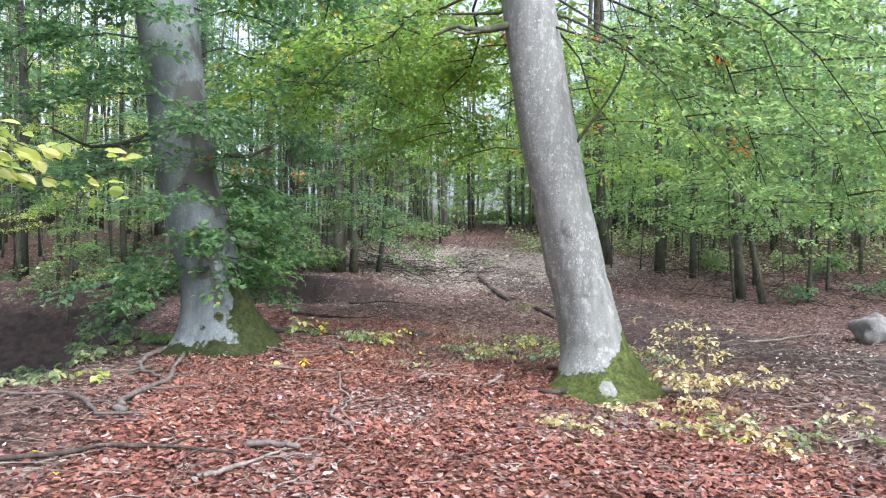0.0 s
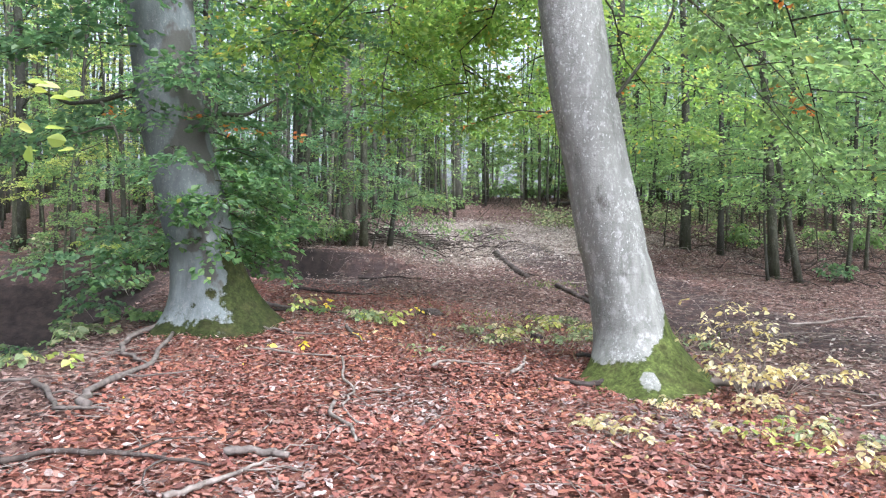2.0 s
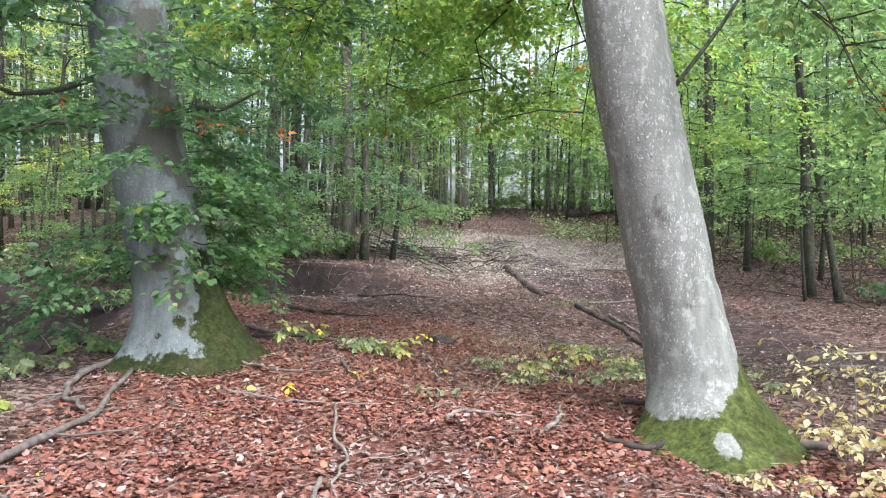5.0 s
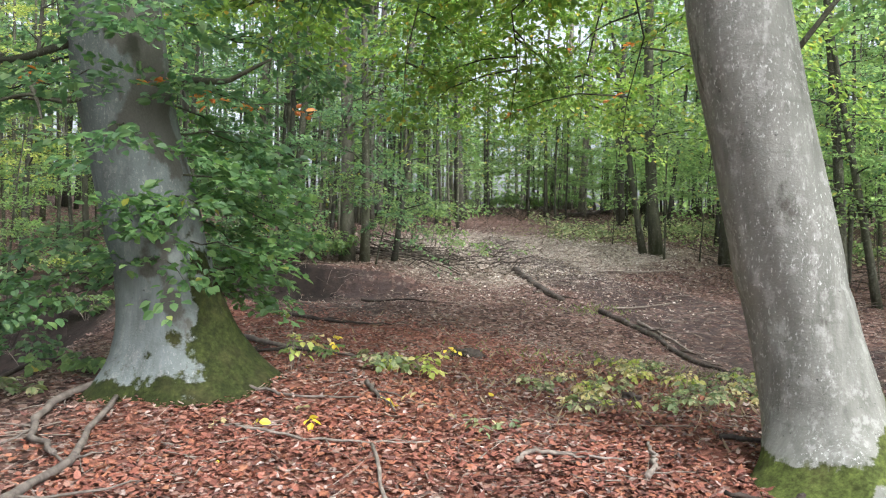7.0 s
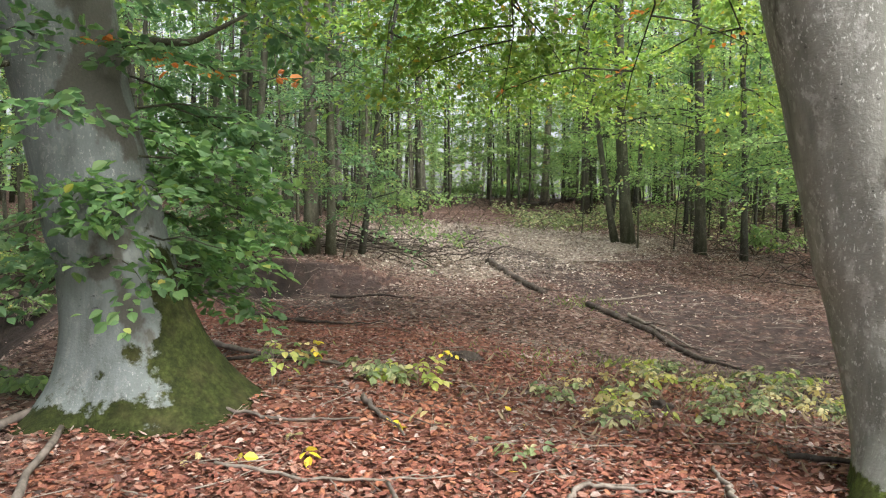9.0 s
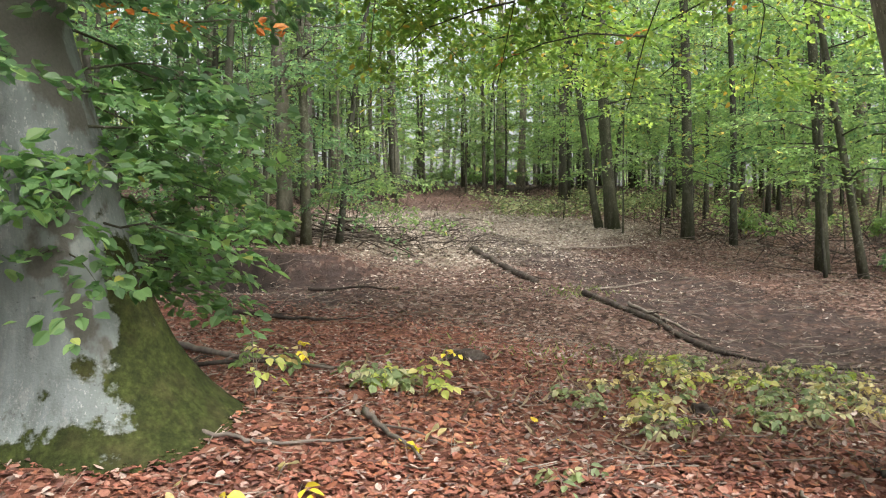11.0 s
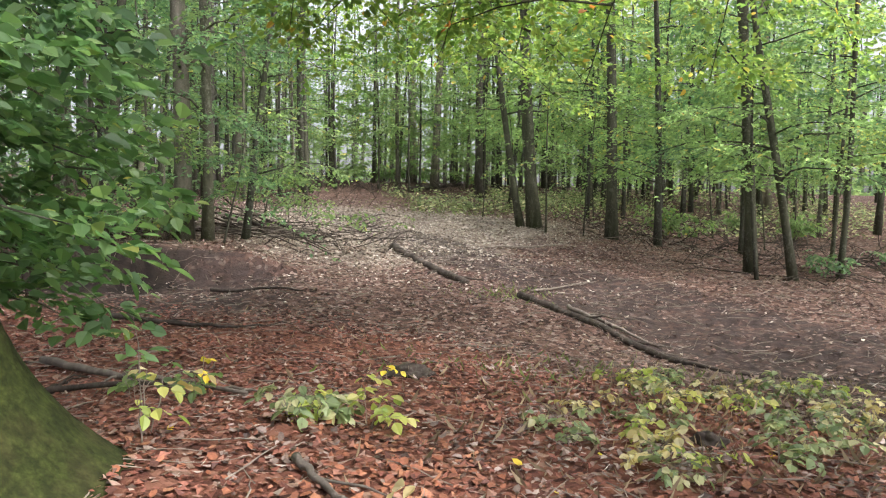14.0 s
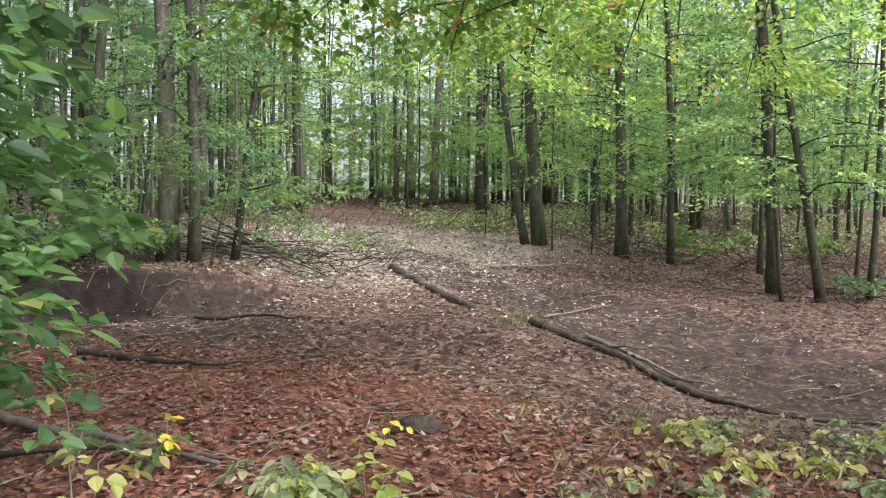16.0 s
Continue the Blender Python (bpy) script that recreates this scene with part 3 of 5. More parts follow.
def big_beech(label, at, profile, flare, bark, moss_of, stain_of, seed, lobes):
    """An old beech: profile rows are height, shift in x, shift in y, radius."""
    x, y = at
    root = thing("beech_tree", (x, y, float(land(x, y)) - 0.06), label, "tree")
    pr = np.array(profile, float)
    zz = np.concatenate((np.linspace(-0.25, 1.2, 40), np.linspace(1.26, pr[-1, 0], 60)))
    k = np.array([1, 2, 4, 2, 1], float) / 10

    def smooth(col):
        vals = np.interp(zz, pr[:, 0], pr[:, col])
        return np.convolve(np.pad(vals, 2, mode="edge"), k, "valid")
    pts = np.stack((smooth(1), smooth(2), zz), -1)
    rad = smooth(3)
    rng = np.random.default_rng(seed)
    ph = rng.uniform(0, 6.28, 6)
    segs = 56
    ang = np.linspace(0, 2 * np.pi, segs, endpoint=False)
    f = np.ones((len(zz), segs))
    for i, z in enumerate(zz):
        e = math.exp(-max(z, -0.1) / 0.3)
        for az, reach, narrow, fade in lobes:
            f[i] += reach * math.exp(-max(z, -0.15) / fade) * (0.5 + 0.5 * np.cos(ang - radians(az))) ** narrow
        f[i] += flare * e
        f[i] += 0.022 * np.cos(3 * ang + ph[1] + 0.8 * z) + 0.014 * np.cos(5 * ang + ph[2] - 1.3 * z) + 0.01 * np.cos(8 * ang + ph[3] + 2 * z)
        f[i] += 0.012 * math.sin(5 * z + ph[5]) + 0.0025 * rng.normal(0, 1, segs)
    r = rad[:, None] * f
    verts = pts[:, None] + np.stack((np.cos(ang) * r, np.sin(ang) * r, np.zeros_like(r)), -1)
    V = verts.reshape(-1, 3)
    n = len(zz)
    i, j = np.meshgrid(np.arange(n - 1), np.arange(segs), indexing="ij")
    j2 = (j + 1) % segs
    p, q, s, t = i * segs + j, i * segs + j2, (i + 1) * segs + j2, (i + 1) * segs + j
    F = np.concatenate((np.stack((p, q, s), -1).reshape(-1, 3), np.stack((p, s, t), -1).reshape(-1, 3)))
    me = tri_mesh("trunk", V, F, bark, True)
    A, Z = np.meshgrid(ang, zz, indexing="xy")
    for key, rule in (("moss", moss_of), ("stain", stain_of)):
        me.attributes.new(key, "FLOAT", "POINT").data.foreach_set("value", rule(A, Z).ravel().astype(np.float32))
    put("trunk", me, root)
    return root, pts, rad


def add_limb(root, pts, radius, bark, segs=8, tip=0.15):
    v, f = tube_arrays(pts, radius * np.linspace(1, tip, len(pts)), segs, 0.04, len(pts))
    return put("limb", tri_mesh("limb", v, f, bark, True), root)


def add_crown(root, groups, mat, rich=True, name="crown", label=""):
    b, d, nn, sz = stacked(groups)
    v, f = leaf_arrays(b, d, nn, sz, 0.74, rich)
    return put(name, tri_mesh(name, v, f, mat), root, label, kind="stuff")


# the two old beeches that the way passes between
def moss_right(a, z):
    side = 0.5 + 0.5 * np.cos(a + 0.02)
    m = np.clip(0.5 + (0.2 + 0.5 * side ** 2.2 - z) / 0.14, -0.5, 1.1) + 0.9 * spot_on(a, z, 4, 1.3, 0.22, 0.7)
    return m - 1.5 * spot_on(a, z, -99, 0.11, 0.15, 0.065)


def spot_on(a, z, az, height, wide, high):
    off = (a - radians(az) + np.pi) % (2 * np.pi) - np.pi
    return np.exp(-(off / wide) ** 2 - ((z - height) / high) ** 2)


def moss_left(a, z):
    off = np.abs((a - radians(5) + np.pi) % (2 * np.pi) - np.pi)
    s = 1 - step((off - radians(42)) / radians(38))
    tuft = 1.6 * spot_on(a, z, -74, 0.5, 0.2, 0.1) + 0.9 * spot_on(a, z, -98, 0.36, 0.12, 0.06) - 0.5 * spot_on(a, z, -48, 0.1, 0.13, 0.09)
    return s * (1.2 - z / 1.55) + (1 - s) * (0.82 - z / 0.5) + 0.6 * tuft


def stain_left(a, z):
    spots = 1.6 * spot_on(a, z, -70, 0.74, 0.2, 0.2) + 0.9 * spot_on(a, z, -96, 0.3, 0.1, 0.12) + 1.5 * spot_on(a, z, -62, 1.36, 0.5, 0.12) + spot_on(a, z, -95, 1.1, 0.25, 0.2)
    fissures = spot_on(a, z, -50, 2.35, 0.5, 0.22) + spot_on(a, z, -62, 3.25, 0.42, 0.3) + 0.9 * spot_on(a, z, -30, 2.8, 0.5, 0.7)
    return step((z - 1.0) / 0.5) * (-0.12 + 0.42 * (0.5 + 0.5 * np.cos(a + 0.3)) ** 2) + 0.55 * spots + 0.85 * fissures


# dark patches gather a little on the left side, most near the foot
def dark_right(a, z):
    return 0.02 + 0.2 * (0.5 + 0.5 * np.cos(a - 2.8)) ** 2 - 0.1 * step(z - 0.5)


right_beech, right_axis, right_rad = big_beech(
    "leaning old beech with smooth grey bark and mossy foot", (1.87, 8.4),
    [(-0.25, 0.05, -0.24, 0.45), (0, 0.02, -0.2, 0.44), (0.45, -0.1, 0.02, 0.36), (1.0, -0.215, 0.12, 0.346), (1.5, -0.34, 0.15, 0.342), (3.0, -0.68, 0.2, 0.335), (4.4, -0.88, 0.24, 0.31), (7, -1.3, 0.3, 0.25), (13, -1.9, 0.4, 0.16)],
    0.05, BEECH_BARK, moss_right, dark_right, 21, [(-8, 0.52, 10, 0.24), (-56, 0.42, 26, 0.2), (-102, 0.75, 26, 0.2), (-138, 0.26, 40, 0.16), (-165, 0.4, 18, 0.16), (195, 0.3, 8, 0.16), (60, 0.5, 6, 0.25), (120, 0.4, 8, 0.25)])
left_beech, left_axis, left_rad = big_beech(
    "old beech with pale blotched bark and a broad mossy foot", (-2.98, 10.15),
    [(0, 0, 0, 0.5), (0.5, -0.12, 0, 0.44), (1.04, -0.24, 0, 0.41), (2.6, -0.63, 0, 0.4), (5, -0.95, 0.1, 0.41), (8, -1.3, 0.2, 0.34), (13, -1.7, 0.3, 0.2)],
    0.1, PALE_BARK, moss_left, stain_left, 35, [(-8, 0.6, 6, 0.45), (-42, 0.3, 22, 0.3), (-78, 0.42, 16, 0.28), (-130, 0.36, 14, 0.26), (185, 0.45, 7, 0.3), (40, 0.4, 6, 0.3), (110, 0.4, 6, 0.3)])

def beech_branches(root, axis, bark, green, rows, sprays, count, leaf, spray_len, seed, droop=0.35, rich=True):
    """Limbs out of a trunk: rows of height, azimuth in degrees, length, rise."""
    r = np.random.default_rng(seed)
    groups = []
    for k, (h, az, length, rise) in enumerate(rows):
        i = int(np.argmin(np.abs(axis[:, 2] - h)))
        pts = limb_points(axis[i], radians(az), length, rise, 8, seed * 17 + k, droop)
        limb = add_limb(root, pts, 0.008 + 0.0034 * length, bark, 7)
        n = int(sprays * length)
        groups.append(dress(r, pts, n, count, leaf, spray_len, 0.25))
        for j in range(int(length * 1.6)):
            b, d = along(pts, [r.uniform(0.3, 0.95)])
            twig = limb_points(b[0], radians(az) + r.choice((-1, 1)) * r.uniform(0.4, 1.1), length * r.uniform(0.25, 0.45), 0.1, 5, seed * 31 + k * 7 + j)
            add_limb(limb, twig, 0.006 + 0.0015 * length, bark, 5).name = "twig"
            groups.append(dress(r, twig, int(sprays * length * 0.35) + 1, count, leaf, spray_len, 0.1))
    add_crown(root, groups, green, rich)


beech_branches(left_beech, left_axis, DARK_BARK, NEAR_LEAF, [
    (1.05, 20, 1.2, 0.05), (1.3, 0, 1.1, 0.15), (1.45, -60, 0.7, 0.15), (1.2, -50, 0.7, 0.0), (1.75, -75, 0.75, 0.05), (1.6, 5, 1.2, 0.1), (1.75, -40, 0.95, 0.15), (1.9, 25, 1.2, 0.1), (1.6, -95, 0.7, 0.15), (0.95, 35, 1.1, 0.0),
    (1.2, 235, 0.9, -0.1), (2.0, -20, 1.2, 0.1),
    (1.25, 70, 1.3, 0.05), (1.6, 50, 1.3, 0.1), (2.0, 65, 1.5, 0.1), (1.4, 85, 1.6, 0.05), (2.4, 60, 1.6, 0.1)],
    6.8, 17, 0.088, 0.42, 5, 0.35, "fine")
beech_branches(left_beech, left_axis, DARK_BARK, SHADE_LEAF, [
    (1.2, 205, 1.2, -0.1), (1.0, 180, 1.3, -0.15), (1.5, 215, 1.3, -0.1), (2.6, -100, 1.0, 0.1), (3.2, -75, 1.3, 0.1), (3.7, -105, 1.5, 0.1), (4.4, -60, 1.8, 0.1), (4.6, -115, 1.7, 0.1), (5.0, -85, 2.0, 0.05),
    (2.2, 15, 1.5, 0.1), (2.3, -70, 1.1, 0.1), (2.7, -15, 1.4, 0.1), (3.0, -55, 1.3, 0.1), (3.3, 15, 1.8, 0.15), (3.6, -20, 1.7, 0.15), (4.0, -85, 1.3, 0.1), (4.3, 30, 2.5, 0.1), (4.7, 0, 2.3, 0.1), (5.1, -35, 1.9, 0.1),
    (5.4, 20, 3.0, 0.05), (5.7, 60, 3.2, 0.05), (2.4, 205, 2.0, 0.1), (2.9, 165, 2.2, 0.1), (3.4, 225, 2.0, 0.1), (4.2, 190, 2.6, 0.1), (4.8, 235, 2.4, 0.05), (5.3, 150, 3.0, 0.1)],
    6.2, 19, 0.09, 0.52, 15)
# upper crown, mostly out of view, added to shade the ground at left
beech_branches(left_beech, left_axis, DARK_BARK, SHADE_LEAF, [(5.8 + 0.4 * k, (200, -85, 130, 250, -110, 170, 225)[k], 3.6 + 0.15 * (k % 5), 0.15) for k in range(7)],
    6.5, 17, 0.12, 0.8, 18, 0.3, False)
beech_branches(right_beech, right_axis, DARK_BARK, GOLDEN_LEAF, [
    (4.5, 150, 3.4, 0.1), (4.9, 110, 5.4, 0.1), (5.2, 62, 6.0, 0.05), (5.5, 85, 6.4, 0.1), (5.6, 128, 5.2, 0.05), (5.0, 98, 5.0, 0.0), (5.8, 75, 7.0, 0.05)],
    7.5, 22, 0.085, 0.65, 6, 0.42)
beech_branches(right_beech, right_axis, DARK_BARK, GREEN_LEAF, [
    (4.6, 10, 3.0, -0.2), (4.2, -12, 2.6, -0.3), (4.9, 28, 4.0, -0.15), (5.2, -5, 4.4, -0.1), (5.5, 20, 5.0, -0.1), (5.9, 40, 5.5, -0.1), (6.2, 5, 5.5, 0.0)],
    5.5, 20, 0.085, 0.6, 8, 0.6)
beech_branches(left_beech, left_axis, DARK_BARK, ORANGE_LEAF, [(2.6, 0, 1.5, 0.1), (2.7, 200, 0.9, 0.1)], 1.6, 9, 0.08, 0.3, 16)
beech_branches(right_beech, right_axis, DARK_BARK, ORANGE_LEAF, [(4.5, 2, 3.0, -0.15), (5.0, 80, 5.0, 0.0)], 0.45, 7, 0.085, 0.3, 17, 0.5)


# broken and crooked limbs low on the two trunks
def trunk_limb(root, points, radius, tip=0.3, bark=DARK_BARK):
    base = np.array(root.location)
    pts = np.array(points, float) - base
    t = np.linspace(0, len(pts) - 1, 12)
    line = np.stack([np.interp(t, np.arange(len(pts)), pts[:, c]) for c in range(3)], -1)
    return add_limb(root, line, radius, bark, 9, tip)


trunk_limb(right_beech, [(0.95, 8.55, 4.2), (0.68, 8.5, 4.1), (0.38, 8.42, 4.02), (0.12, 8.4, 4.08), (-0.12, 8.35, 3.94)], 0.06, 0.25)
trunk_limb(right_beech, [(0.4, 8.42, 4.02), (0.25, 8.36, 3.97), (0.05, 8.3, 3.99)], 0.025, 0.3)
trunk_limb(right_beech, [(1.5, 8.5, 2.7), (1.85, 8.4, 3.2), (2.06, 8.4, 3.54), (2.1, 8.4, 3.9), (1.9, 8.5, 4.5)], 0.02, 0.3)
trunk_limb(left_beech, [(-3.6, 10.1, 3.25), (-4.0, 9.95, 3.02), (-4.35, 9.85, 2.86), (-4.75, 9.8, 2.82), (-5.2, 9.7, 3.05)], 0.045, 0.3)
trunk_limb(left_beech, [(-4.35, 9.85, 2.86), (-4.1, 9.7, 2.5), (-3.95, 9.6, 2.1)], 0.022, 0.3)
trunk_limb(left_beech, [(-3.5, 10.1, 2.75), (-3.9, 9.8, 2.5), (-4.2, 9.7, 2.55), (-4.6, 9.6, 2.4)], 0.03, 0.3)
trunk_limb(left_beech, [(-2.95, 10.0, 2.75), (-2.6, 9.85, 2.72), (-2.2, 9.75, 2.9)], 0.035, 0.3)


def hanging_branch_tree():
    """A young maple beside the way, of which one long low branch reaches out."""
    x, y = -5.4, 4.7
    root = thing("maple_tree", (x, y, float(land(x, y)) - 0.03), "young maple with a lime-yellow branch hanging low", "tree")
    r = np.random.default_rng(3)
    axis = np.stack((0.3 * np.linspace(0, 1, 10), np.zeros(10), np.linspace(0, 8, 10)), -1)
    v, f = tube_arrays(axis, 0.09 * np.linspace(1.2, 0.3, 10), 10, 0.03, 3)
    put("trunk", tri_mesh("trunk", v, f, DARK_BARK, True), root)
    groups = []
    for k, (h, az, length, rise) in enumerate(((2.2, -3, 3.2, 0.1), (2.05, 4, 2.8, 0.14), (2.3, 2, 2.75, 0.1), (2.2, -10, 2.6, 0.12), (4.6, 100, 2.4, 0.2), (5.2, 220, 2.4, 0.2), (6.0, 330, 2.0, 0.2))):
        base, _ = along(axis, [h / 8])
        pts = limb_points(base[0], radians(az), length, rise, 8, 60 + k, 0.16)
        add_limb(root, pts, 0.022, DARK_BARK, 7)
        groups.append(dress(r, pts, 20, 9, 0.1, 0.42, 0.35))
    add_crown(root, groups, YELLOW_GREEN, "fine")


hanging_branch_tree()

# ---- single trees of the middle distance ----
MID = "trees round the clearing"


def mid_tree(x, y, r, h, lean, bark, green, seed, label, low=2.2, limbs=12, length=2.2, sprays=7, count=20, leaf=0.105):
    return make_tree("tree", label, (x, y), h, r, lean, (low, int(1.25 * limbs)), length, sprays, count, leaf, 0.7, bark, green, seed, MID, segs=10, low_bias=1.5)


mid_tree(-2.95, 20.9, 0.165, 15, (-0.6, 0.2), GREY_BARK, SHADE_LEAF, 101, "thick straight trunk with rough grey-brown bark", 3.0, 16, 3.0, 9)
mid_tree(-2.5, 20.7, 0.1, 13, (0.1, 0), DARK_BARK, SHADE_LEAF, 102, "slim dark trunk close beside a thicker one", 2.0, 14, 2.2)
mid_tree(-1.85, 21.3, 0.075, 9, (1.3, 0.3), DARK_BARK, GREEN_LEAF, 103, "slender leaning young beech with green leaves", 1.1, 18, 2.3)
mid_tree(5.78, 25.6, 0.175, 16, (-0.9, 0), DARK_BARK, LIGHT_LEAF, 104, "stout dark trunk at the edge of the clearing", 2.6, 16, 3.2, 10)
mid_tree(5.42, 25.75, 0.1, 10, (-1.9, 0.4), DARK_BARK, GREEN_LEAF, 105, "thin crooked trunk leaning from a stouter one", 3.0, 10, 2.4)
mid_tree(7.0, 23.4, 0.145, 14, (-0.9, 0), DARK_BARK, GREEN_LEAF, 106, "dark forest trunk with sparse low twigs", 1.8, 18, 2.6, 10)
mid_tree(7.7, 22.4, 0.085, 12, (-0.4, 0.2), DARK_BARK, LIGHT_LEAF, 107, "thin straight dark trunk with green sprays", 1.5, 20, 2.4, 10)
mid_tree(7.82, 19.1, 0.115, 14, (-0.9, 0.3), DARK_BARK, GREEN_LEAF, 108, "dark trunk beside a thinner leaning one", 2.0, 18, 2.6, 10)
mid_tree(7.98, 18.1, 0.08, 11, (-1.7, 0.2), DARK_BARK, LIGHT_LEAF, 109, "thin dark trunk leaning over the clearing", 1.8, 18, 2.5, 10)
mid_tree(7.35, 18.3, 0.035, 5, (-0.2, 0.2), DARK_BARK, GREEN_LEAF, 110, "thin young stem with few leaves", 1.6, 8, 1.0, 5, 14)
mid_tree(0.14, 35.5, 0.22, 15, (-0.9, 0), DARK_BARK, GREEN_LEAF, 111, "crooked dark trunk on the rise", 4.0, 12, 3.0, 8, 18, 0.14)
mid_tree(9.4, 42.8, 0.28, 17, (-0.5, 0), DARK_BARK, GREEN_LEAF, 112, "dark trunk on top of the rise", 4.0, 12, 3.4, 8, 18, 0.16)
mid_tree(-12.4, 21.5, 0.17, 14, (-0.4, 0), DARK_BARK, YELLOW_GREEN, 113, "dark trunk with spreading half-bare branches", 2.5, 26, 3.6, 2, 14, 0.11)
mid_tree(-9.8, 19.5, 0.07, 9, (0.5, 0), DARK_BARK, YELLOW_GREEN, 117, "slim dark stem with half-bare branches", 2.0, 20, 2.6, 2, 14, 0.11)
mid_tree(-7.8, 22.5, 0.16, 14, (-0.3, 0), DARK_BARK, SHADE_LEAF, 114, "dark trunk in the shady stand", 2.0, 16, 2.6, 8)
mid_tree(-6.2, 19.5, 0.07, 8, (0.4, 0), DARK_BARK, SHADE_LEAF, 115, "young beech in the shade with layered leaves", 1.6, 14, 2.0, 7)
mid_tree(-4.6, 22.5, 0.09, 10, (0.2, 0), DARK_BARK, SHADE_LEAF, 116, "slim dark trunk with layered leaves", 2.4, 14, 2.0, 7)

for k in range(14):
    r14 = random.Random(900 + k)
    make_tree("sapling", "thin bare sapling stem with few leaves", (r14.uniform(5.0, 12.5), r14.uniform(21.5, 28)), r14.uniform(3, 6), r14.uniform(0.015, 0.028), (r14.uniform(-0.6, 0.6), 0.2), (1.2, 7), 1.0, 4, 8, 0.1, 0.5,
              DARK_BARK, (GREEN_LEAF, LIGHT_LEAF)[k % 2], 900 + k, "thin saplings between the trees", segs=6)
for k, (sx, sy) in enumerate(((-3.6, 21.4), (-4.4, 20.2), (-5.4, 22.6), (-6.8, 21.0), (-5.9, 24.2), (-3.9, 24.6))):
    make_tree("sapling", "thin dark stem in the shady stand", (sx, sy), 6 + 0.6 * k, 0.035 + 0.006 * k, (0.3 * (k % 3 - 1), 0.1), (1.4, 8), 1.2, 4, 10, 0.1, 0.5,
              DARK_BARK, SHADE_LEAF, 930 + k, "thin saplings between the trees", segs=6)

for k, (sx, sy, h) in enumerate(((-2.2, 20.1, 2.2), (-3.4, 19.7, 2.4), (-4.6, 19.5, 2.2), (-1.6, 22.4, 1.6), (-5.8, 18.9, 2.6))):
    make_tree("young_beech", "low young beech with flat layered sprays", (sx, sy), h, 0.02, (0.4, -0.2), (0.7, 11), 1.4, 6, 16, 0.09, 0.55, DARK_BARK, (SHADE_LEAF, GREEN_LEAF)[k % 2], 960 + k, "low young beeches", segs=6, rise=0.1)

# ---- the stand behind: a few kinds of tree, each repeated ----
young = [make_tree("young_beech", "young beech with thin stem and layered green leaves", (-300 + 9 * k, -120), 8.5 + k, 0.055 + 0.008 * k, (0.5 * (k % 3 - 1), 0.3), (1.7 + 0.25 * k, 16), 2.5, 12, 15, 0.15, 0.85,
                   DARK_BARK, (GREEN_LEAF, SHADE_LEAF, LIGHT_LEAF, LIGHT_LEAF, SHADE_LEAF, YELLOW_GREEN)[k], 200 + k, "young beeches of the stand", segs=6, low_bias=1.25) for k in range(6)]
tall = [make_tree("forest_tree", "tall dark trunk with a green crown", (-300 + 9 * k, -140), 17 + k, 0.13 + 0.025 * k, (0.6 * (k % 3 - 1), 0.3), ((3.0, 6.0, 4.0, 6.5)[k], 13), 3.6, 9, 15, 0.26, 1.3,
                  (DARK_BARK, GREY_BARK, DARK_BARK, GREY_BARK)[k], (GREEN_LEAF, SHADE_LEAF, GREEN_LEAF, SHADE_LEAF)[k], 300 + k, "tall trees of the stand", segs=7, branchy=False, low_bias=1.7) for k in range(4)]
poles = [make_tree("pole_tree", "thin bare pole stem with small high crown", (-300 + 9 * k, -160), 13 + k, 0.07 + 0.015 * k, (0.3 * (k % 3 - 1), 0.2), ((4.0, 3.0, 4.5)[k], 9), 1.6, 4, 11, 0.17, 0.8,
                   DARK_BARK, (SHADE_LEAF, LIGHT_LEAF, GREEN_LEAF)[k], 400 + k, "pole stems of the stand", segs=6, branchy=False, low_bias=1.2) for k in range(3)]


def open_ground(x, y):
    """Where no tree stands: the clearing, the track, and round the walker."""
    if y < 17 and -7.5 < x < 11:
        return True
    if y < 27 and -3.8 < x < 8.6:
        return True
    if y < 36 and abs(x - (0.5 + 0.28 * (y - 25))) < 2.2:
        return True
    return y < 12 and abs(x) < 9


def plant(kinds, box, count, seed, apart, scale=(0.85, 1.2)):
    r = random.Random(seed)
    placed, tries = [], 0
    while len(placed) < count and tries < count * 40:
        tries += 1
        x, y = r.uniform(box[0], box[2]), r.uniform(box[1], box[3])
        if open_ground(x, y) or any((x - a) ** 2 + (y - b) ** 2 < apart * apart for a, b in placed):
            continue
        placed.append((x, y))
        s = r.uniform(*scale)
        ob = copy_thing(r.choice(kinds), pose(x, y, float(land(x, y)) - 0.03, r.uniform(-2, 2), r.uniform(-2, 2), r.uniform(0, 360)))
        ob.scale = (s, s, s)


dark_young, light_young = [young[1], young[4], young[0]], [young[2], young[3], young[0]]
plant(dark_young, (-9, 17.5, -4.2, 25), 5, 1, 1.6, (0.6, 1.0))
plant(light_young, (-24, 18, -9, 36), 10, 21, 2.0, (0.5, 0.9))
plant([young[5]], (-30, 22, -11, 42), 14, 22, 2.2, (0.5, 0.9))
plant(dark_young, (-14, 24, -2, 36), 3, 11, 2.5, (0.6, 1.0))
plant(young, (8.8, 18, 20, 30), 18, 2, 1.7, (0.7, 1.05))
plant(light_young, (8, 28, 28, 44), 16, 12, 2.0)
plant(light_young, (-5, 30, 16, 60), 28, 3, 1.8)
plant(poles, (-26, 20, -2.5, 52), 120, 4, 0.8)
plant(poles, (-2, 36, 20, 62), 30, 5, 1.2)
plant(light_young, (2, 32, 17, 48), 16, 31, 1.8, (0.6, 0.95))
plant(poles, (-9, 31, 2, 46), 48, 15, 0.6, (0.5, 0.9))
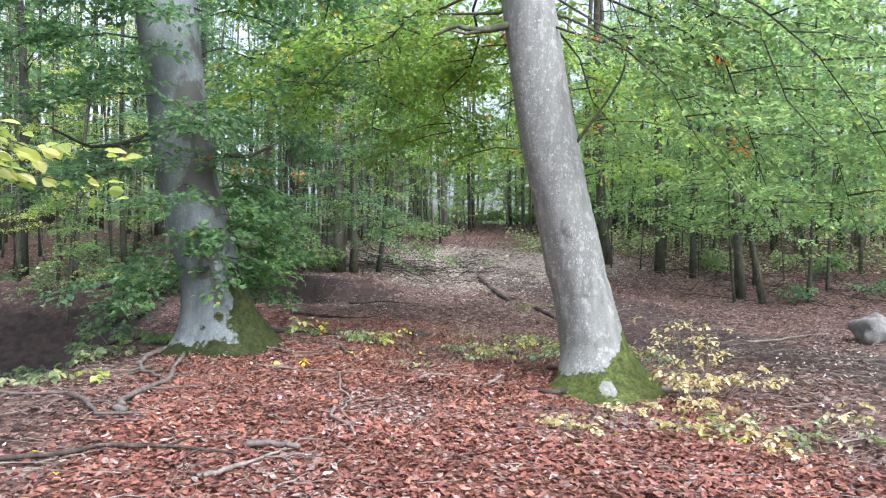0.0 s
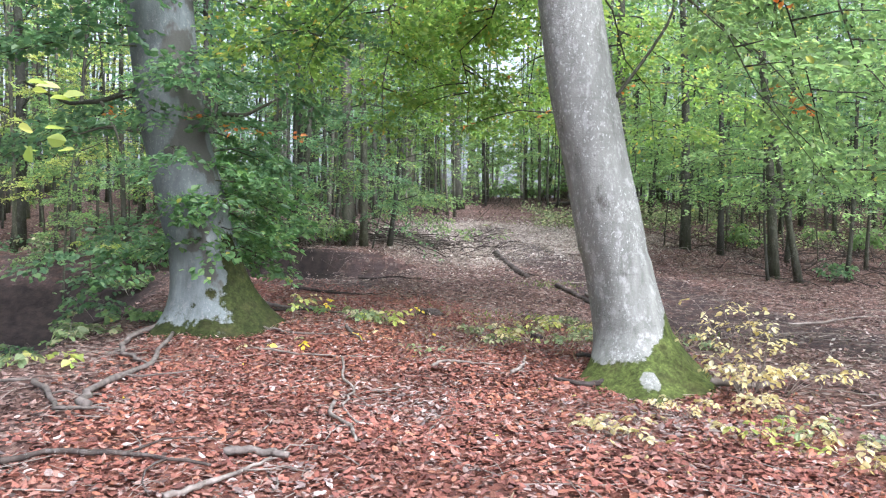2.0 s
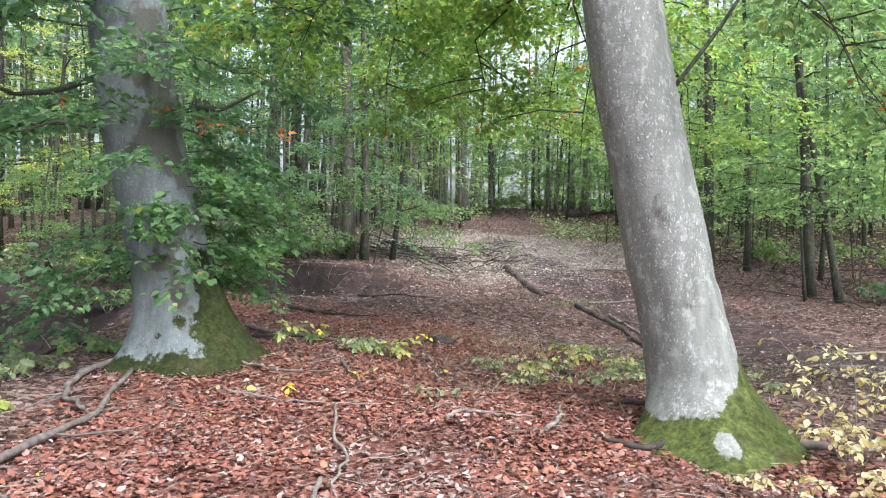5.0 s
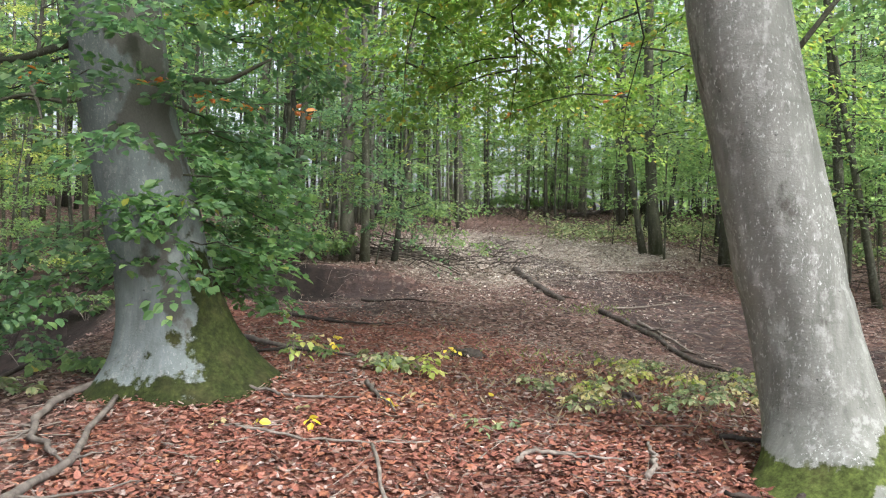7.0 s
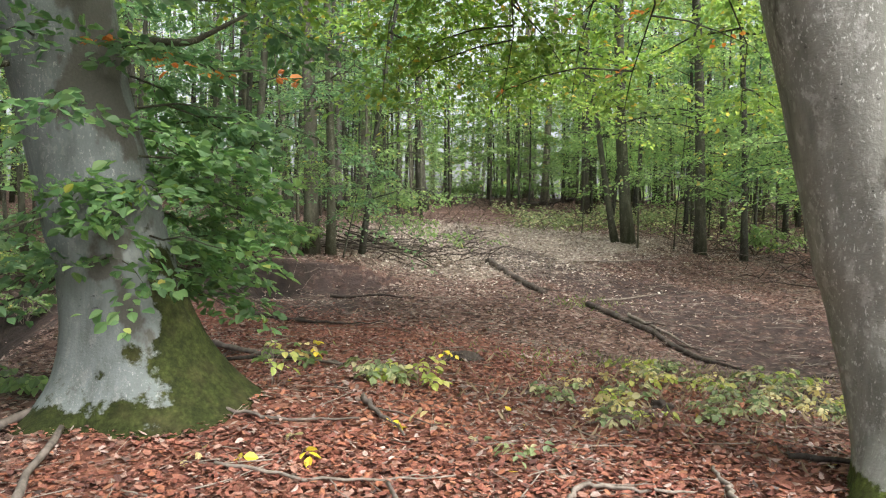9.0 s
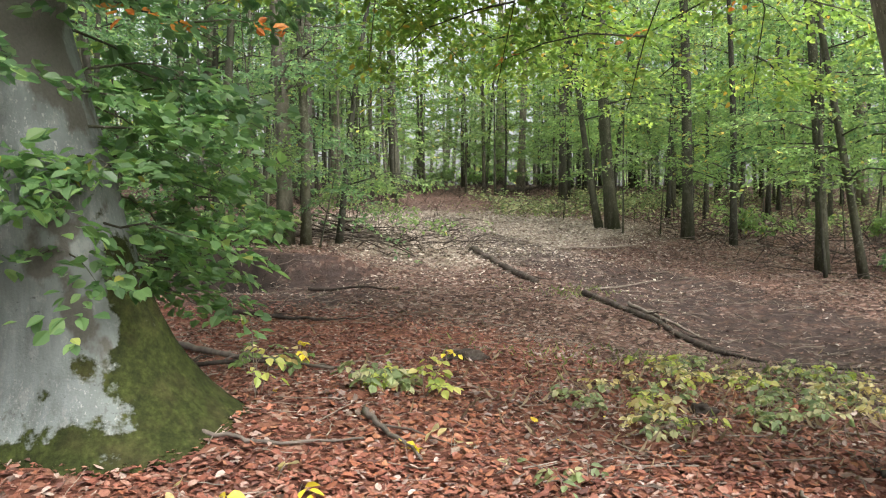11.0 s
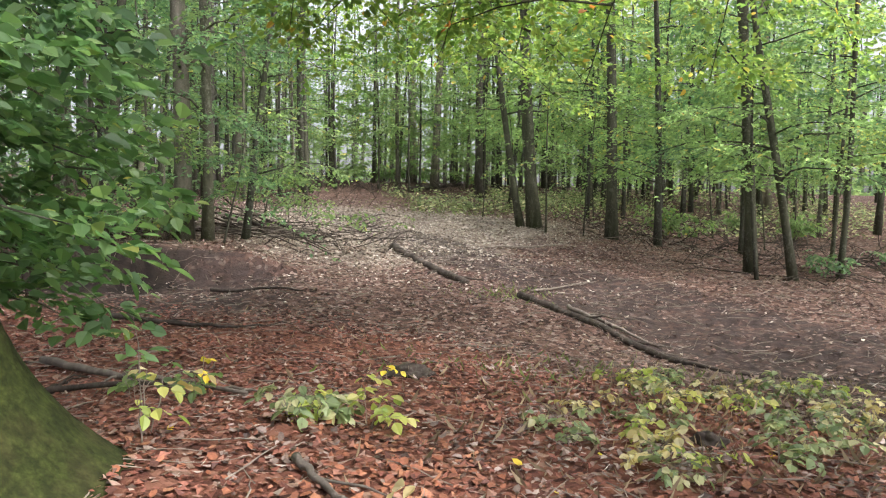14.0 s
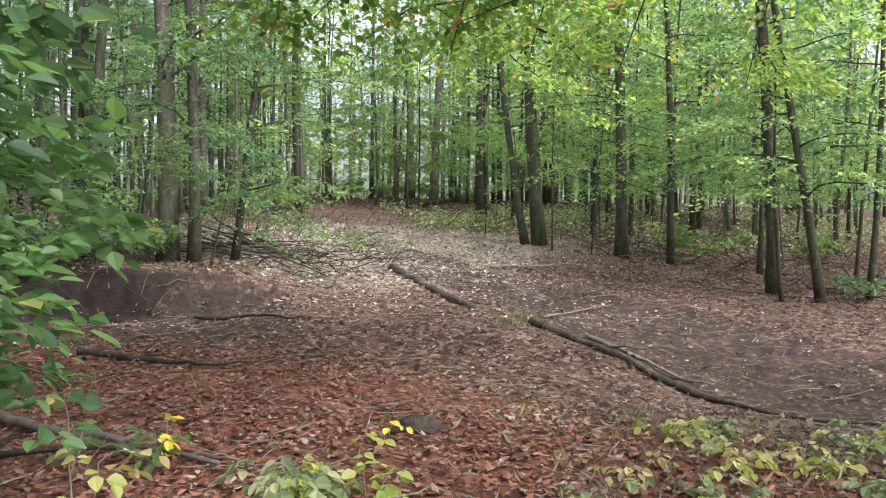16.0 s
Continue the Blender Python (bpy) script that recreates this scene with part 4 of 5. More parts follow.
plant(poles, (9, 18, 30, 45), 30, 6, 1.5)
plant(light_young, (9, 31, 34, 48), 40, 41, 1.3, (0.28, 0.5))
plant(light_young, (-3, 38, 14, 52), 22, 42, 1.4, (0.28, 0.5))
plant([young[5], young[3]], (-16, 19.5, -8, 30), 10, 43, 1.4, (0.3, 0.5))
plant([tall[1], tall[3]], (-32, 30, 6, 50), 12, 7, 3.5)
plant(tall, (4, 32, 45, 70), 24, 17, 3.5)
plant(tall, (-60, -45, 60, -16), 12, 8, 8.0)
plant(tall, (-40, -8, -14, 14), 7, 9, 5.0)
plant(tall, (14, -8, 40, 18), 7, 10, 5.0)
# unseen trees added at the left, only to shade the ground there
for x, y, s, turn in ((-10.2, 5.6, 0.8, 20), (-9.6, 1.0, 0.85, 140), (-12.5, 8.5, 0.9, 250)):
    shade_tree = copy_thing(tall[1], pose(x, y, float(land(x, y)) - 0.03, 0, 0, turn))
    shade_tree.scale = (s, s, s)
for proto in young + tall + poles:
    for ob in (*proto.children_recursive, proto):
        bpy.data.objects.remove(ob)


def far_woods():
    """The woods beyond the rise, where no tree can be told from the next."""
    r = np.random.default_rng(9)
    n = 300
    a = r.uniform(-1.25, 1.25, n)
    d = r.uniform(70, 150, n)
    x, y = d * np.sin(a), d * np.cos(a)
    wood = []
    for i in range(n):
        z = float(land(x[i], y[i])) - 0.1
        wood.append(tube_arrays(np.array(((x[i], y[i], z), (x[i] + r.normal(0, 0.4), y[i], z + 9), (x[i] + r.normal(0, 0.8), y[i], z + 20))), (0.22, 0.17, 0.05), 5))
    v, f = joined(wood)
    stems = tagged(put("far_trunks", tri_mesh("far_trunks", v, f, DARK_BARK)), "dark trunks of the distant wood", "far woods", kind="stuff")
    m = 20000
    a, d = r.uniform(-1.3, 1.3, m), r.uniform(68, 150, m)
    x, y = d * np.sin(a), d * np.cos(a)
    z = land(x, y) + 0.2 + np.where(x < 2, 2.2, 9) * r.uniform(0, 1, m) ** 1.6
    v, f = leaf_arrays(np.stack((x, y, z), -1), r.normal(0, 1, (m, 3)) * (1, 1, 0.4), np.tile(UP, (m, 1)) + r.normal(0, 0.5, (m, 3)), r.uniform(0.5, 1.2, m), 0.7)
    tagged(put("far_foliage", tri_mesh("far_foliage", v, f, GREEN_LEAF)), "green foliage of the distant wood", "far woods", kind="stuff")


far_woods()


# ---- things lying on the forest floor ----
def ground_line(points, lift, n=14, wobble=0.01, seed=0):
    """A line over the ground through x, y points, lifted."""
    pts = np.array(points, float)
    t = np.linspace(0, len(pts) - 1, n)
    x, y = np.interp(t, np.arange(len(pts)), pts[:, 0]), np.interp(t, np.arange(len(pts)), pts[:, 1])
    r = np.random.default_rng(seed)
    x, y = x + r.normal(0, wobble, n), y + r.normal(0, wobble, n)
    return np.stack((x, y, land(x, y) + lift + r.normal(0, wobble * 0.4, n)), -1)


def lying_branch(name, label, points, radius, mat, seed, category="branch", twigs=0, tip=0.35, wobble=0.011, lift=None):
    """A fallen branch: the stem and the side twigs that it still has."""
    line = ground_line(points, radius * 0.7 + 0.028 if lift is None else lift, 16, wobble, seed)
    root = thing(name, tuple(line[0]), label, category)
    line = line - line[0]
    r = np.random.default_rng(seed)
    v, f = tube_arrays(line, radius * np.linspace(1, tip, 16) * r.uniform(0.88, 1.1, 16), 9, 0.06, seed)
    put("stem", tri_mesh("stem", v, f, mat, True), root)
    for k in range(twigs):
        b, d = along(line, [r.uniform(0.2, 0.95)])
        az = math.atan2(d[0][1], d[0][0]) + r.choice((-1, 1)) * r.uniform(0.4, 0.9)
        pts = limb_points(b[0], az, r.uniform(0.25, 0.7), 0.08, 6, seed * 7 + k, 0.12)
        v, f = tube_arrays(pts, radius * 0.35 * np.linspace(1, 0.3, 6), 6)
        put("twig", tri_mesh("twig", v, f, mat, True), root)
    return root


lying_branch("fallen_log", "dark rotting log lying along the track", [(1.1, 21.8), (1.3, 20.2), (1.66, 18.05)], 0.08, LOG_WOOD, 1, "log", 3, 0.8, 0.04, 0.03)
lying_branch("fallen_log", "long dark log lying beside the trodden track", [(2.2, 16.9), (2.45, 16.2), (2.75, 15.2), (3.04, 13.8)], 0.065, LOG_WOOD, 2, "log", 4, 0.55, 0.022, 0.03)
lying_branch("fallen_branch", "pale thin branch lying along a dark log", [(2.7, 16.3), (2.95, 15.4), (3.12, 14.5)], 0.035, DEAD_WOOD, 3, "branch", 3)
lying_branch("fallen_branch", "thin dark stick trailing from a log over leaves", [(3.0, 13.8), (3.3, 13.1), (3.9, 12.6)], 0.022, ROTTEN, 4, "branch", 2)
lying_branch("fallen_log", "far fallen trunk lying on the rise", [(4.6, 37.0), (6.5, 39.8), (8.3, 42.3)], 0.13, ROTTEN, 5, "log", 2, 0.6)
lying_branch("fallen_branch", "dark forked branch on brown leaves", [(-2.3, 18.2), (-1.7, 17.8), (-1.0, 17.1)], 0.035, ROTTEN, 6, "branch", 3)
lying_branch("fallen_branch", "dark mouldering branch half sunk in leaves", [(-3.2, 15.6), (-2.5, 15.2), (-1.8, 14.6)], 0.04, ROTTEN, 7, "branch", 3)
lying_branch("fallen_branch", "grey branch jutting from under green leaves", [(-3.3, 13.3), (-2.4, 12.4), (-1.65, 11.6)], 0.036, GREY_WOOD, 8, "branch", 3)
lying_branch("fallen_branch", "dark branch under low beech leaves", [(-3.6, 12.0), (-2.9, 12.2), (-2.0, 12.0)], 0.035, ROTTEN, 9, "branch", 3)
lying_branch("fallen_branch", "short weathered grey branch on red leaves", [(-1.38, 10.2), (-1.28, 9.85), (-1.08, 9.4)], 0.024, GREY_WOOD, 10, "branch", 1)
lying_branch("fallen_branch", "pale stick lying on red leaves", [(-1.2, 8.6), (-1.05, 7.7), (-0.88, 7.3), (-0.92, 6.8), (-0.72, 6.2)], 0.015, DEAD_WOOD, 11, "branch", 3, 0.5, 0.01)
lying_branch("fallen_branch", "long dark stick lying on red leaves", [(-3.3, 4.85), (-2.85, 5.1), (-2.4, 5.37), (-1.9, 5.3), (-1.45, 5.2)], 0.026, LOG_WOOD, 12, "branch", 3)
lying_branch("fallen_branch", "weathered grey branch leading to a beech root", [(-2.75, 6.35), (-2.95, 6.75), (-3.0, 7.5), (-3.0, 8.1), (-3.2, 8.8), (-3.3, 9.45)], 0.034, GREY_WOOD, 13, "branch", 3, 0.6)
lying_branch("fallen_branch", "curved bare stick on red leaves", [(-0.25, 8.35), (-0.1, 8.55), (0.1, 8.45), (0.45, 8.4)], 0.018, DEAD_WOOD, 14, "branch", 1)
lying_branch("fallen_branch", "broken pale stick among leaves", [(0.55, 8.1), (0.68, 8.45), (0.72, 8.8)], 0.02, DEAD_WOOD, 15, "branch", 0, 0.5)
lying_branch("fallen_branch", "pale broken branch end in the leaves", [(-1.5, 4.7), (-1.3, 5.0), (-1.12, 5.35)], 0.02, DEAD_WOOD, 16, "branch", 2, 0.4, 0.007)
lying_branch("fallen_branch", "short thick grey piece of branch in leaves", [(-1.42, 5.42), (-1.25, 5.45), (-1.02, 5.4)], 0.03, GREY_WOOD, 29, "branch", 0, 0.7, 0.006)
lying_branch("fallen_branch", "pale forked stick lying among red leaves", [(-1.0, 6.85), (-0.95, 6.4), (-0.75, 6.1), (-0.66, 5.7)], 0.018, DEAD_WOOD, 30, "branch", 1, 0.6, 0.007)
lying_branch("fallen_branch", "thin bare branch on the forest floor", [(5.6, 13.4), (6.4, 13.5), (7.4, 13.9)], 0.025, DEAD_WOOD, 17, "branch", 3)
lying_branch("fallen_branch", "thin pale branch on the trodden track", [(2.5, 17.2), (3.3, 17.9), (4.1, 18.3)], 0.02, DEAD_WOOD, 18, "branch", 4)
lying_branch("fallen_branch", "thin grey branch across the far leaves", [(3.2, 21.9), (4.2, 22.0), (5.2, 22.1)], 0.03, DEAD_WOOD, 19, "branch", 2)
lying_branch("fallen_branch", "thin stick lying on red leaves", [(-2.2, 8.9), (-1.6, 8.6), (-0.8, 8.75)], 0.014, DEAD_WOOD, 20, "branch", 2)
lying_branch("fallen_branch", "dark stick near low yellow plants", [(1.3, 8.95), (1.9, 8.75), (2.6, 9.0)], 0.02, ROTTEN, 21, "branch", 2)
lying_branch("surface_root", "bare grey root of an old beech", [(-2.35, 9.75), (-1.9, 9.6), (-1.4, 9.7)], 0.015, GREY_WOOD, 22, "root", 0, 0.4)
lying_branch("surface_root", "bare root creeping from a mossy beech", [(-3.55, 10.0), (-3.8, 9.6), (-3.75, 9.1), (-3.5, 8.6), (-3.2, 8.35)], 0.038, GREY_WOOD, 23, "root", 1, 0.5)
lying_branch("fallen_branch", "crooked grey branch on red leaves", [(-3.6, 7.2), (-3.25, 6.75), (-2.95, 6.3), (-2.5, 6.2)], 0.028, GREY_WOOD, 26, "branch", 2)
lying_branch("fallen_branch", "long grey stick at the edge of the hollow", [(-5.1, 7.6), (-4.4, 7.3), (-3.6, 7.25)], 0.024, GREY_WOOD, 27, "branch", 2)
lying_branch("fallen_branch", "dark branch lying across the hollow", [(-6.4, 11.4), (-5.0, 11.3), (-3.6, 11.0)], 0.035, ROTTEN, 28, "branch", 2)
lying_branch("surface_root", "thin root creeping from a mossy beech", [(2.4, 8.0), (2.7, 7.8), (3.0, 7.9)], 0.04, DEAD_WOOD, 24, "root", 0, 0.4)
lying_branch("surface_root", "thin root between fallen leaves", [(1.5, 7.95), (1.2, 7.75), (0.9, 7.85)], 0.035, ROTTEN, 25, "root", 0, 0.4)


def twig_litter():
    """Small twigs strewn over the leaves."""
    r = np.random.default_rng(31)
    pieces = []
    for k in range(2100):
        x, y = r.uniform(-4.5, 8.5), 3.5 + 20 * r.uniform(0, 1) ** 1.1
        l, a = r.uniform(0.12, 0.6), r.uniform(0, np.pi)
        dx, dy = 0.5 * l * math.cos(a), 0.5 * l * math.sin(a)
        c = r.normal(0, 0.12 * l)
        line = ground_line([(x - dx, y - dy), (x + c * dy / l, y - c * dx / l), (x + dx, y + dy)], 0.03, 5, 0.008, k)
        pieces.append(tube_arrays(line, r.uniform(0.002, 0.007) * np.linspace(1, 0.5, 5), 4))
    v, f = joined(pieces)
    tagged(put("twigs", tri_mesh("twigs", v, f, DEAD_WOOD)), "small dry twigs strewn over fallen leaves", "twigs", kind="stuff")


twig_litter()


def brush_pile(x, y, count, label, spread, seed):
    root = thing("brush_pile", (x, y, float(land(x, y))), label, "brush pile")
    r = np.random.default_rng(seed)
    for k in range(count):
        a = r.normal(0.0, 0.45)
        l = r.uniform(0.8, 2.2)
        ox, oy = r.normal(0, spread[0]), r.normal(0, spread[1])
        h = max(0.03, 0.85 * math.exp(-(ox / spread[0]) ** 2 * 0.5) * r.uniform(0, 1))
        p0 = (ox - 0.5 * l * math.cos(a), oy - 0.5 * l * math.sin(a))
        p1 = (ox + 0.5 * l * math.cos(a), oy + 0.5 * l * math.sin(a))
        z0, z1 = (float(land(x + p[0], y + p[1]) - land(x, y)) for p in (p0, p1))
        pts = curve_points((*p0, z0 + h * r.uniform(0.1, 1) + 0.02), (*p1, z1 + h * r.uniform(0.1, 1) + 0.02), 6, 0.03, 0.025, seed + k)
        v, f = tube_arrays(pts, r.uniform(0.01, 0.03) * np.linspace(1, 0.4, 6), 6)
        put("branch", tri_mesh("branch", v, f, (DEAD_WOOD, ROTTEN)[k % 2], True), root)


brush_pile(-1.75, 23.0, 70, "heap of grey dead branches beside young trees", (0.7, 0.5), 41)
brush_pile(-3.3, 22.0, 30, "loose dead branches at the foot of trunks", (0.8, 0.4), 42)


def boulder(name, label, x, y, size, mat, seed, sink=0.25, rugged=0.16):
    bm = bmesh.new()
    bmesh.ops.create_icosphere(bm, subdivisions=4, radius=1)
    for v in bm.verts:
        n = noise.noise(v.co * 1.1 + Vector((seed, 0, 0))) * 0.42 + noise.noise(v.co * 2.6 + Vector((0, seed, 0))) * rugged + noise.noise(v.co * 8) * 0.25 * rugged
        v.co *= 1 + n
        v.co = Vector((v.co.x * size[0], v.co.y * size[1], v.co.z * size[2]))
    me = bpy.data.meshes.new(name)
    bm.to_mesh(me)
    bm.free()
    for pl in me.polygons:
        pl.use_smooth = True
    me.materials.append(mat)
    at = me.attributes.new("moss", "FLOAT", "POINT")
    at.data.foreach_set("value", np.array([0.25 if v.co.z < 0 else 0.05 for v in me.vertices], np.float32))
    ob = tagged(put(name, me), label, name.replace("_", " "))
    ob.location = (x, y, float(land(x, y)) + size[2] * (1 - 2 * sink))
    return ob


boulder("boulder", "pale grey rounded boulder on the forest floor", 7.6, 12.8, (0.34, 0.3, 0.33), STONE, 3)
boulder("stump", "small dark rotten stump among leaves", -0.42, 12.35, (0.2, 0.12, 0.08), ROTTEN, 5, 0.42, 0.5)
# this lump is added to stand for a dark hole between the plants
boulder("stump", "dark lump filling the gap under seedlings", 1.05, 10.45, (0.1, 0.09, 0.06), ROTTEN, 6, 0.4, 0.5)
boulder("stump", "low dark stump under grey branches", 5.6, 8.6, (0.2, 0.2, 0.12), ROTTEN, 7, 0.25, 0.5)


# ---- young plants ----
def seedling(label, x, y, height, stems, leaves, size, mat, seed, group, spread=0.25, lean=(0, 0), bare=0.3):
    """A little tree seedling: thin stems with leaves in tiers."""
    r = np.random.default_rng(seed)
    root = thing("seedling", (x, y, float(land(x, y)) - 0.01), label, "seedling", group)
    groups, wood = [], []
    for k in range(stems):
        az = r.uniform(0, 2 * np.pi)
        out_ = spread * r.uniform(0.3, 1.0)
        tip = (out_ * math.cos(az) + lean[0], out_ * math.sin(az) + lean[1], height * r.uniform(0.55, 1.0))
        pts = curve_points((0.02 * math.cos(az), 0.02 * math.sin(az), 0), tip, 7, -0.12 * height, 0.012 * height, seed * 13 + k)
        v, f = tube_arrays(pts, (0.0022 + 0.0035 * height) * np.linspace(1, 0.4, 7), 5)
        put("stem", tri_mesh("stem", v, f, DEAD_WOOD, True), root)
        left = leaves
        while left > 0:
            n = min(left, int(r.integers(3, 6)))
            left -= n
            b, d = along(pts, [r.uniform(bare, 0.97)])
            a = az + r.normal(0, 1.3)
            l = (0.06 + 0.14 * height) * r.uniform(0.6, 1.3) + 0.4 * size
            twig = limb_points(b[0], a, l, 0.2, 5, seed * 7 + k * 31 + left, 0.35)
            wood.append(tube_arrays(twig, (0.0012 + 0.0015 * height) * np.linspace(1, 0.5, 5), 4))
            pos, tan = along(twig, np.linspace(0.3, 1.0, n))
            side = np.where(np.arange(n) % 2, 1.0, -1.0) * np.where(np.arange(n) == n - 1, 0.2, 1.0)
            way = tan * 0.7 + unit(np.cross(tan, UP)) * side[:, None] - UP * r.uniform(0.0, 0.5, (n, 1)) + r.normal(0, 0.15, (n, 3))
            groups.append((pos, way, np.tile(UP, (n, 1)) + r.normal(0, 0.4, (n, 3)), size * r.uniform(0.65, 1.2, n)))
    v, f = joined(wood)
    put("twig_growth", tri_mesh("twig_growth", v, f, DEAD_WOOD, True), root, kind="stuff")
    add_crown(root, groups, mat, "fine", "foliage")
    return root


def patch(label, group, cx, cy, sx, sy, count, height, stems, leaves, size, mats, seed, spread=0.22):
    pl = np.random.default_rng(seed)
    for k in range(count):
        seedling(label, cx + pl.uniform(-sx, sx), cy + pl.uniform(-sy, sy), height * pl.uniform(0.6, 1.3), stems, leaves, size, mats[k % len(mats)], seed + k, group, spread)


patch("low seedling with pale green leaves", "pale green seedlings", -1.2, 11.0, 0.34, 0.25, 6, 0.19, 4, 9, 0.08, [SEED_LEAF, SEED_LEAF, YELLOW_GREEN], 500)
patch("low seedling with yellow-green leaves", "yellow-green seedlings", 1.3, 10.7, 1.25, 0.8, 26, 0.14, 4, 9, 0.066, [SEED_LEAF, SEED_LEAF, YELLOW_GREEN, SEED_LEAF, YELLOW_LEAF], 540)
patch("low seedling with yellowish leaves beside a log", "yellow-green seedlings", 1.9, 11.6, 0.9, 0.45, 16, 0.15, 4, 9, 0.06, [SEED_LEAF, YELLOW_GREEN, SEED_LEAF, YELLOW_LEAF], 4700)
patch("low seedling with pale yellow leaves", "yellow-green seedlings", 2.9, 10.4, 0.7, 0.5, 10, 0.13, 4, 8, 0.055, [SEED_LEAF, SEED_LEAF, YELLOW_LEAF], 570)
patch("tiny seedling with bright yellow leaves", "bright yellow seedlings", -1.1, 9.55, 0.25, 0.15, 4, 0.13, 1, 3, 0.085, [GOLD_LEAF, YELLOW_LEAF], 600, 0.12)
patch("tiny seedling with bright yellow leaves", "bright yellow seedlings", -1.8, 11.9, 0.2, 0.12, 3, 0.32, 1, 5, 0.08, [GOLD_LEAF], 610, 0.1)
patch("tiny seedling with bright yellow leaves", "bright yellow seedlings", -2.0, 9.0, 0.3, 0.2, 4, 0.13, 1, 4, 0.08, [GOLD_LEAF, YELLOW_LEAF], 620, 0.1)
patch("tiny seedling with yellow leaves", "bright yellow seedlings", -0.9, 11.9, 0.5, 0.3, 3, 0.22, 1, 5, 0.075, [YELLOW_GREEN, GOLD_LEAF], 630, 0.12)
for k, (sx, sy, h, lean) in enumerate(((2.62, 7.75, 1.0, (-0.3, 0.1)), (2.72, 7.7, 0.95, (0.05, 0.0)), (2.6, 7.55, 0.5, (0.1, -0.1)), (2.95, 7.6, 0.45, (0.4, 0.0)), (2.5, 7.4, 0.4, (-0.1, 0.0)))):
    seedling("slender sapling with pale yellow leaves on arching stems", sx, sy, h, 4, 22, 0.056, YELLOW_LEAF, 650 + k, "pale yellow saplings", 0.28, lean, 0.4)
patch("low pale yellow plant beside the track", "pale yellow saplings", 1.75, 6.3, 0.8, 0.5, 11, 0.15, 3, 7, 0.058, [YELLOW_LEAF, YELLOW_LEAF, YELLOW_GREEN], 670)
patch("low pale yellow plant at a beech foot", "pale yellow saplings", 2.3, 7.0, 0.6, 0.35, 7, 0.18, 3, 8, 0.05, [YELLOW_LEAF], 680)
patch("low pale green plant beside the track", "pale yellow saplings", 2.9, 5.9, 0.8, 0.7, 11, 0.2, 3, 8, 0.06, [SEED_LEAF, YELLOW_LEAF, SEED_LEAF], 690)
patch("low green plant under an old beech", "green plants under the beech", -4.4, 10.2, 0.7, 0.8, 8, 0.3, 3, 12, 0.1, [SEED_LEAF, GREEN_LEAF], 700, 0.4)
patch("low yellow-green plant before an old beech", "green plants under the beech", -4.2, 8.2, 0.5, 0.3, 4, 0.14, 3, 6, 0.1, [SEED_LEAF, YELLOW_GREEN], 705)
patch("low green plant under an old beech", "green plants under the beech", -2.2, 11.9, 0.3, 0.2, 3, 0.25, 3, 8, 0.08, [GREEN_LEAF], 710)
patch("leggy yellowish beech seedling", "green plants under the beech", -2.05, 10.7, 0.15, 0.25, 2, 0.6, 2, 8, 0.07, [YELLOW_GREEN, YELLOW_LEAF], 720)
patch("small green seedling among leaves", "pale green seedlings", -0.3, 9.2, 0.6, 0.3, 3, 0.12, 2, 6, 0.07, [SEED_LEAF], 730, 0.1)
seedling("thin sapling with few green leaves on the track", 0.0, 20.6, 1.3, 6, 20, 0.09, GREEN_LEAF, 740, "green saplings", 0.75, (0, 0), 0.45)
seedling("thin sapling with few green leaves on the track", 0.9, 21.3, 1.0, 4, 10, 0.08, GREEN_LEAF, 741, "green saplings", 0.7, (0.3, 0), 0.5)
seedling("bare thin sapling by the heap of branches", -0.9, 21.8, 1.2, 5, 12, 0.08, GREEN_LEAF, 742, "green saplings", 0.5, (0, 0), 0.4)
patch("low bush of green leaves in the hollow", "green bushes", -6.0, 11.6, 0.9, 0.7, 6, 0.55, 5, 26, 0.085, [SHADE_LEAF, GREEN_LEAF, SHADE_LEAF], 760, 0.6)
patch("low bush of green leaves in the shade", "green bushes", -6.4, 18.5, 1.8, 1.0, 9, 0.9, 6, 40, 0.1, [SHADE_LEAF, GREEN_LEAF], 780, 0.7)
patch("low yellow-green bush on the far bank of the hollow", "green bushes", -9.0, 19.6, 2.6, 0.8, 9, 0.8, 5, 26, 0.11, [YELLOW_GREEN, GREEN_LEAF, SEED_LEAF], 770, 0.7)
patch("low bush of green leaves at the wood's edge", "green bushes", -4.1, 20.2, 0.9, 0.8, 6, 0.7, 5, 30, 0.1, [SHADE_LEAF, GREEN_LEAF], 800, 0.6)
patch("low bush of dark green leaves over the bank", "green bushes", -4.9, 19.5, 1.2, 0.5, 9, 0.85, 5, 32, 0.1, [SHADE_LEAF], 5200, 0.6)
patch("low bush of green leaves under the trees", "green bushes", 10.2, 18.2, 1.4, 1.4, 4, 0.7, 4, 24, 0.1, [SHADE_LEAF], 820, 0.6)
patch("low bush of green leaves under the trees", "green bushes", 10.5, 24.0, 2.2, 2.0, 7, 0.8, 5, 32, 0.12, [GREEN_LEAF, LIGHT_LEAF], 840, 0.7)


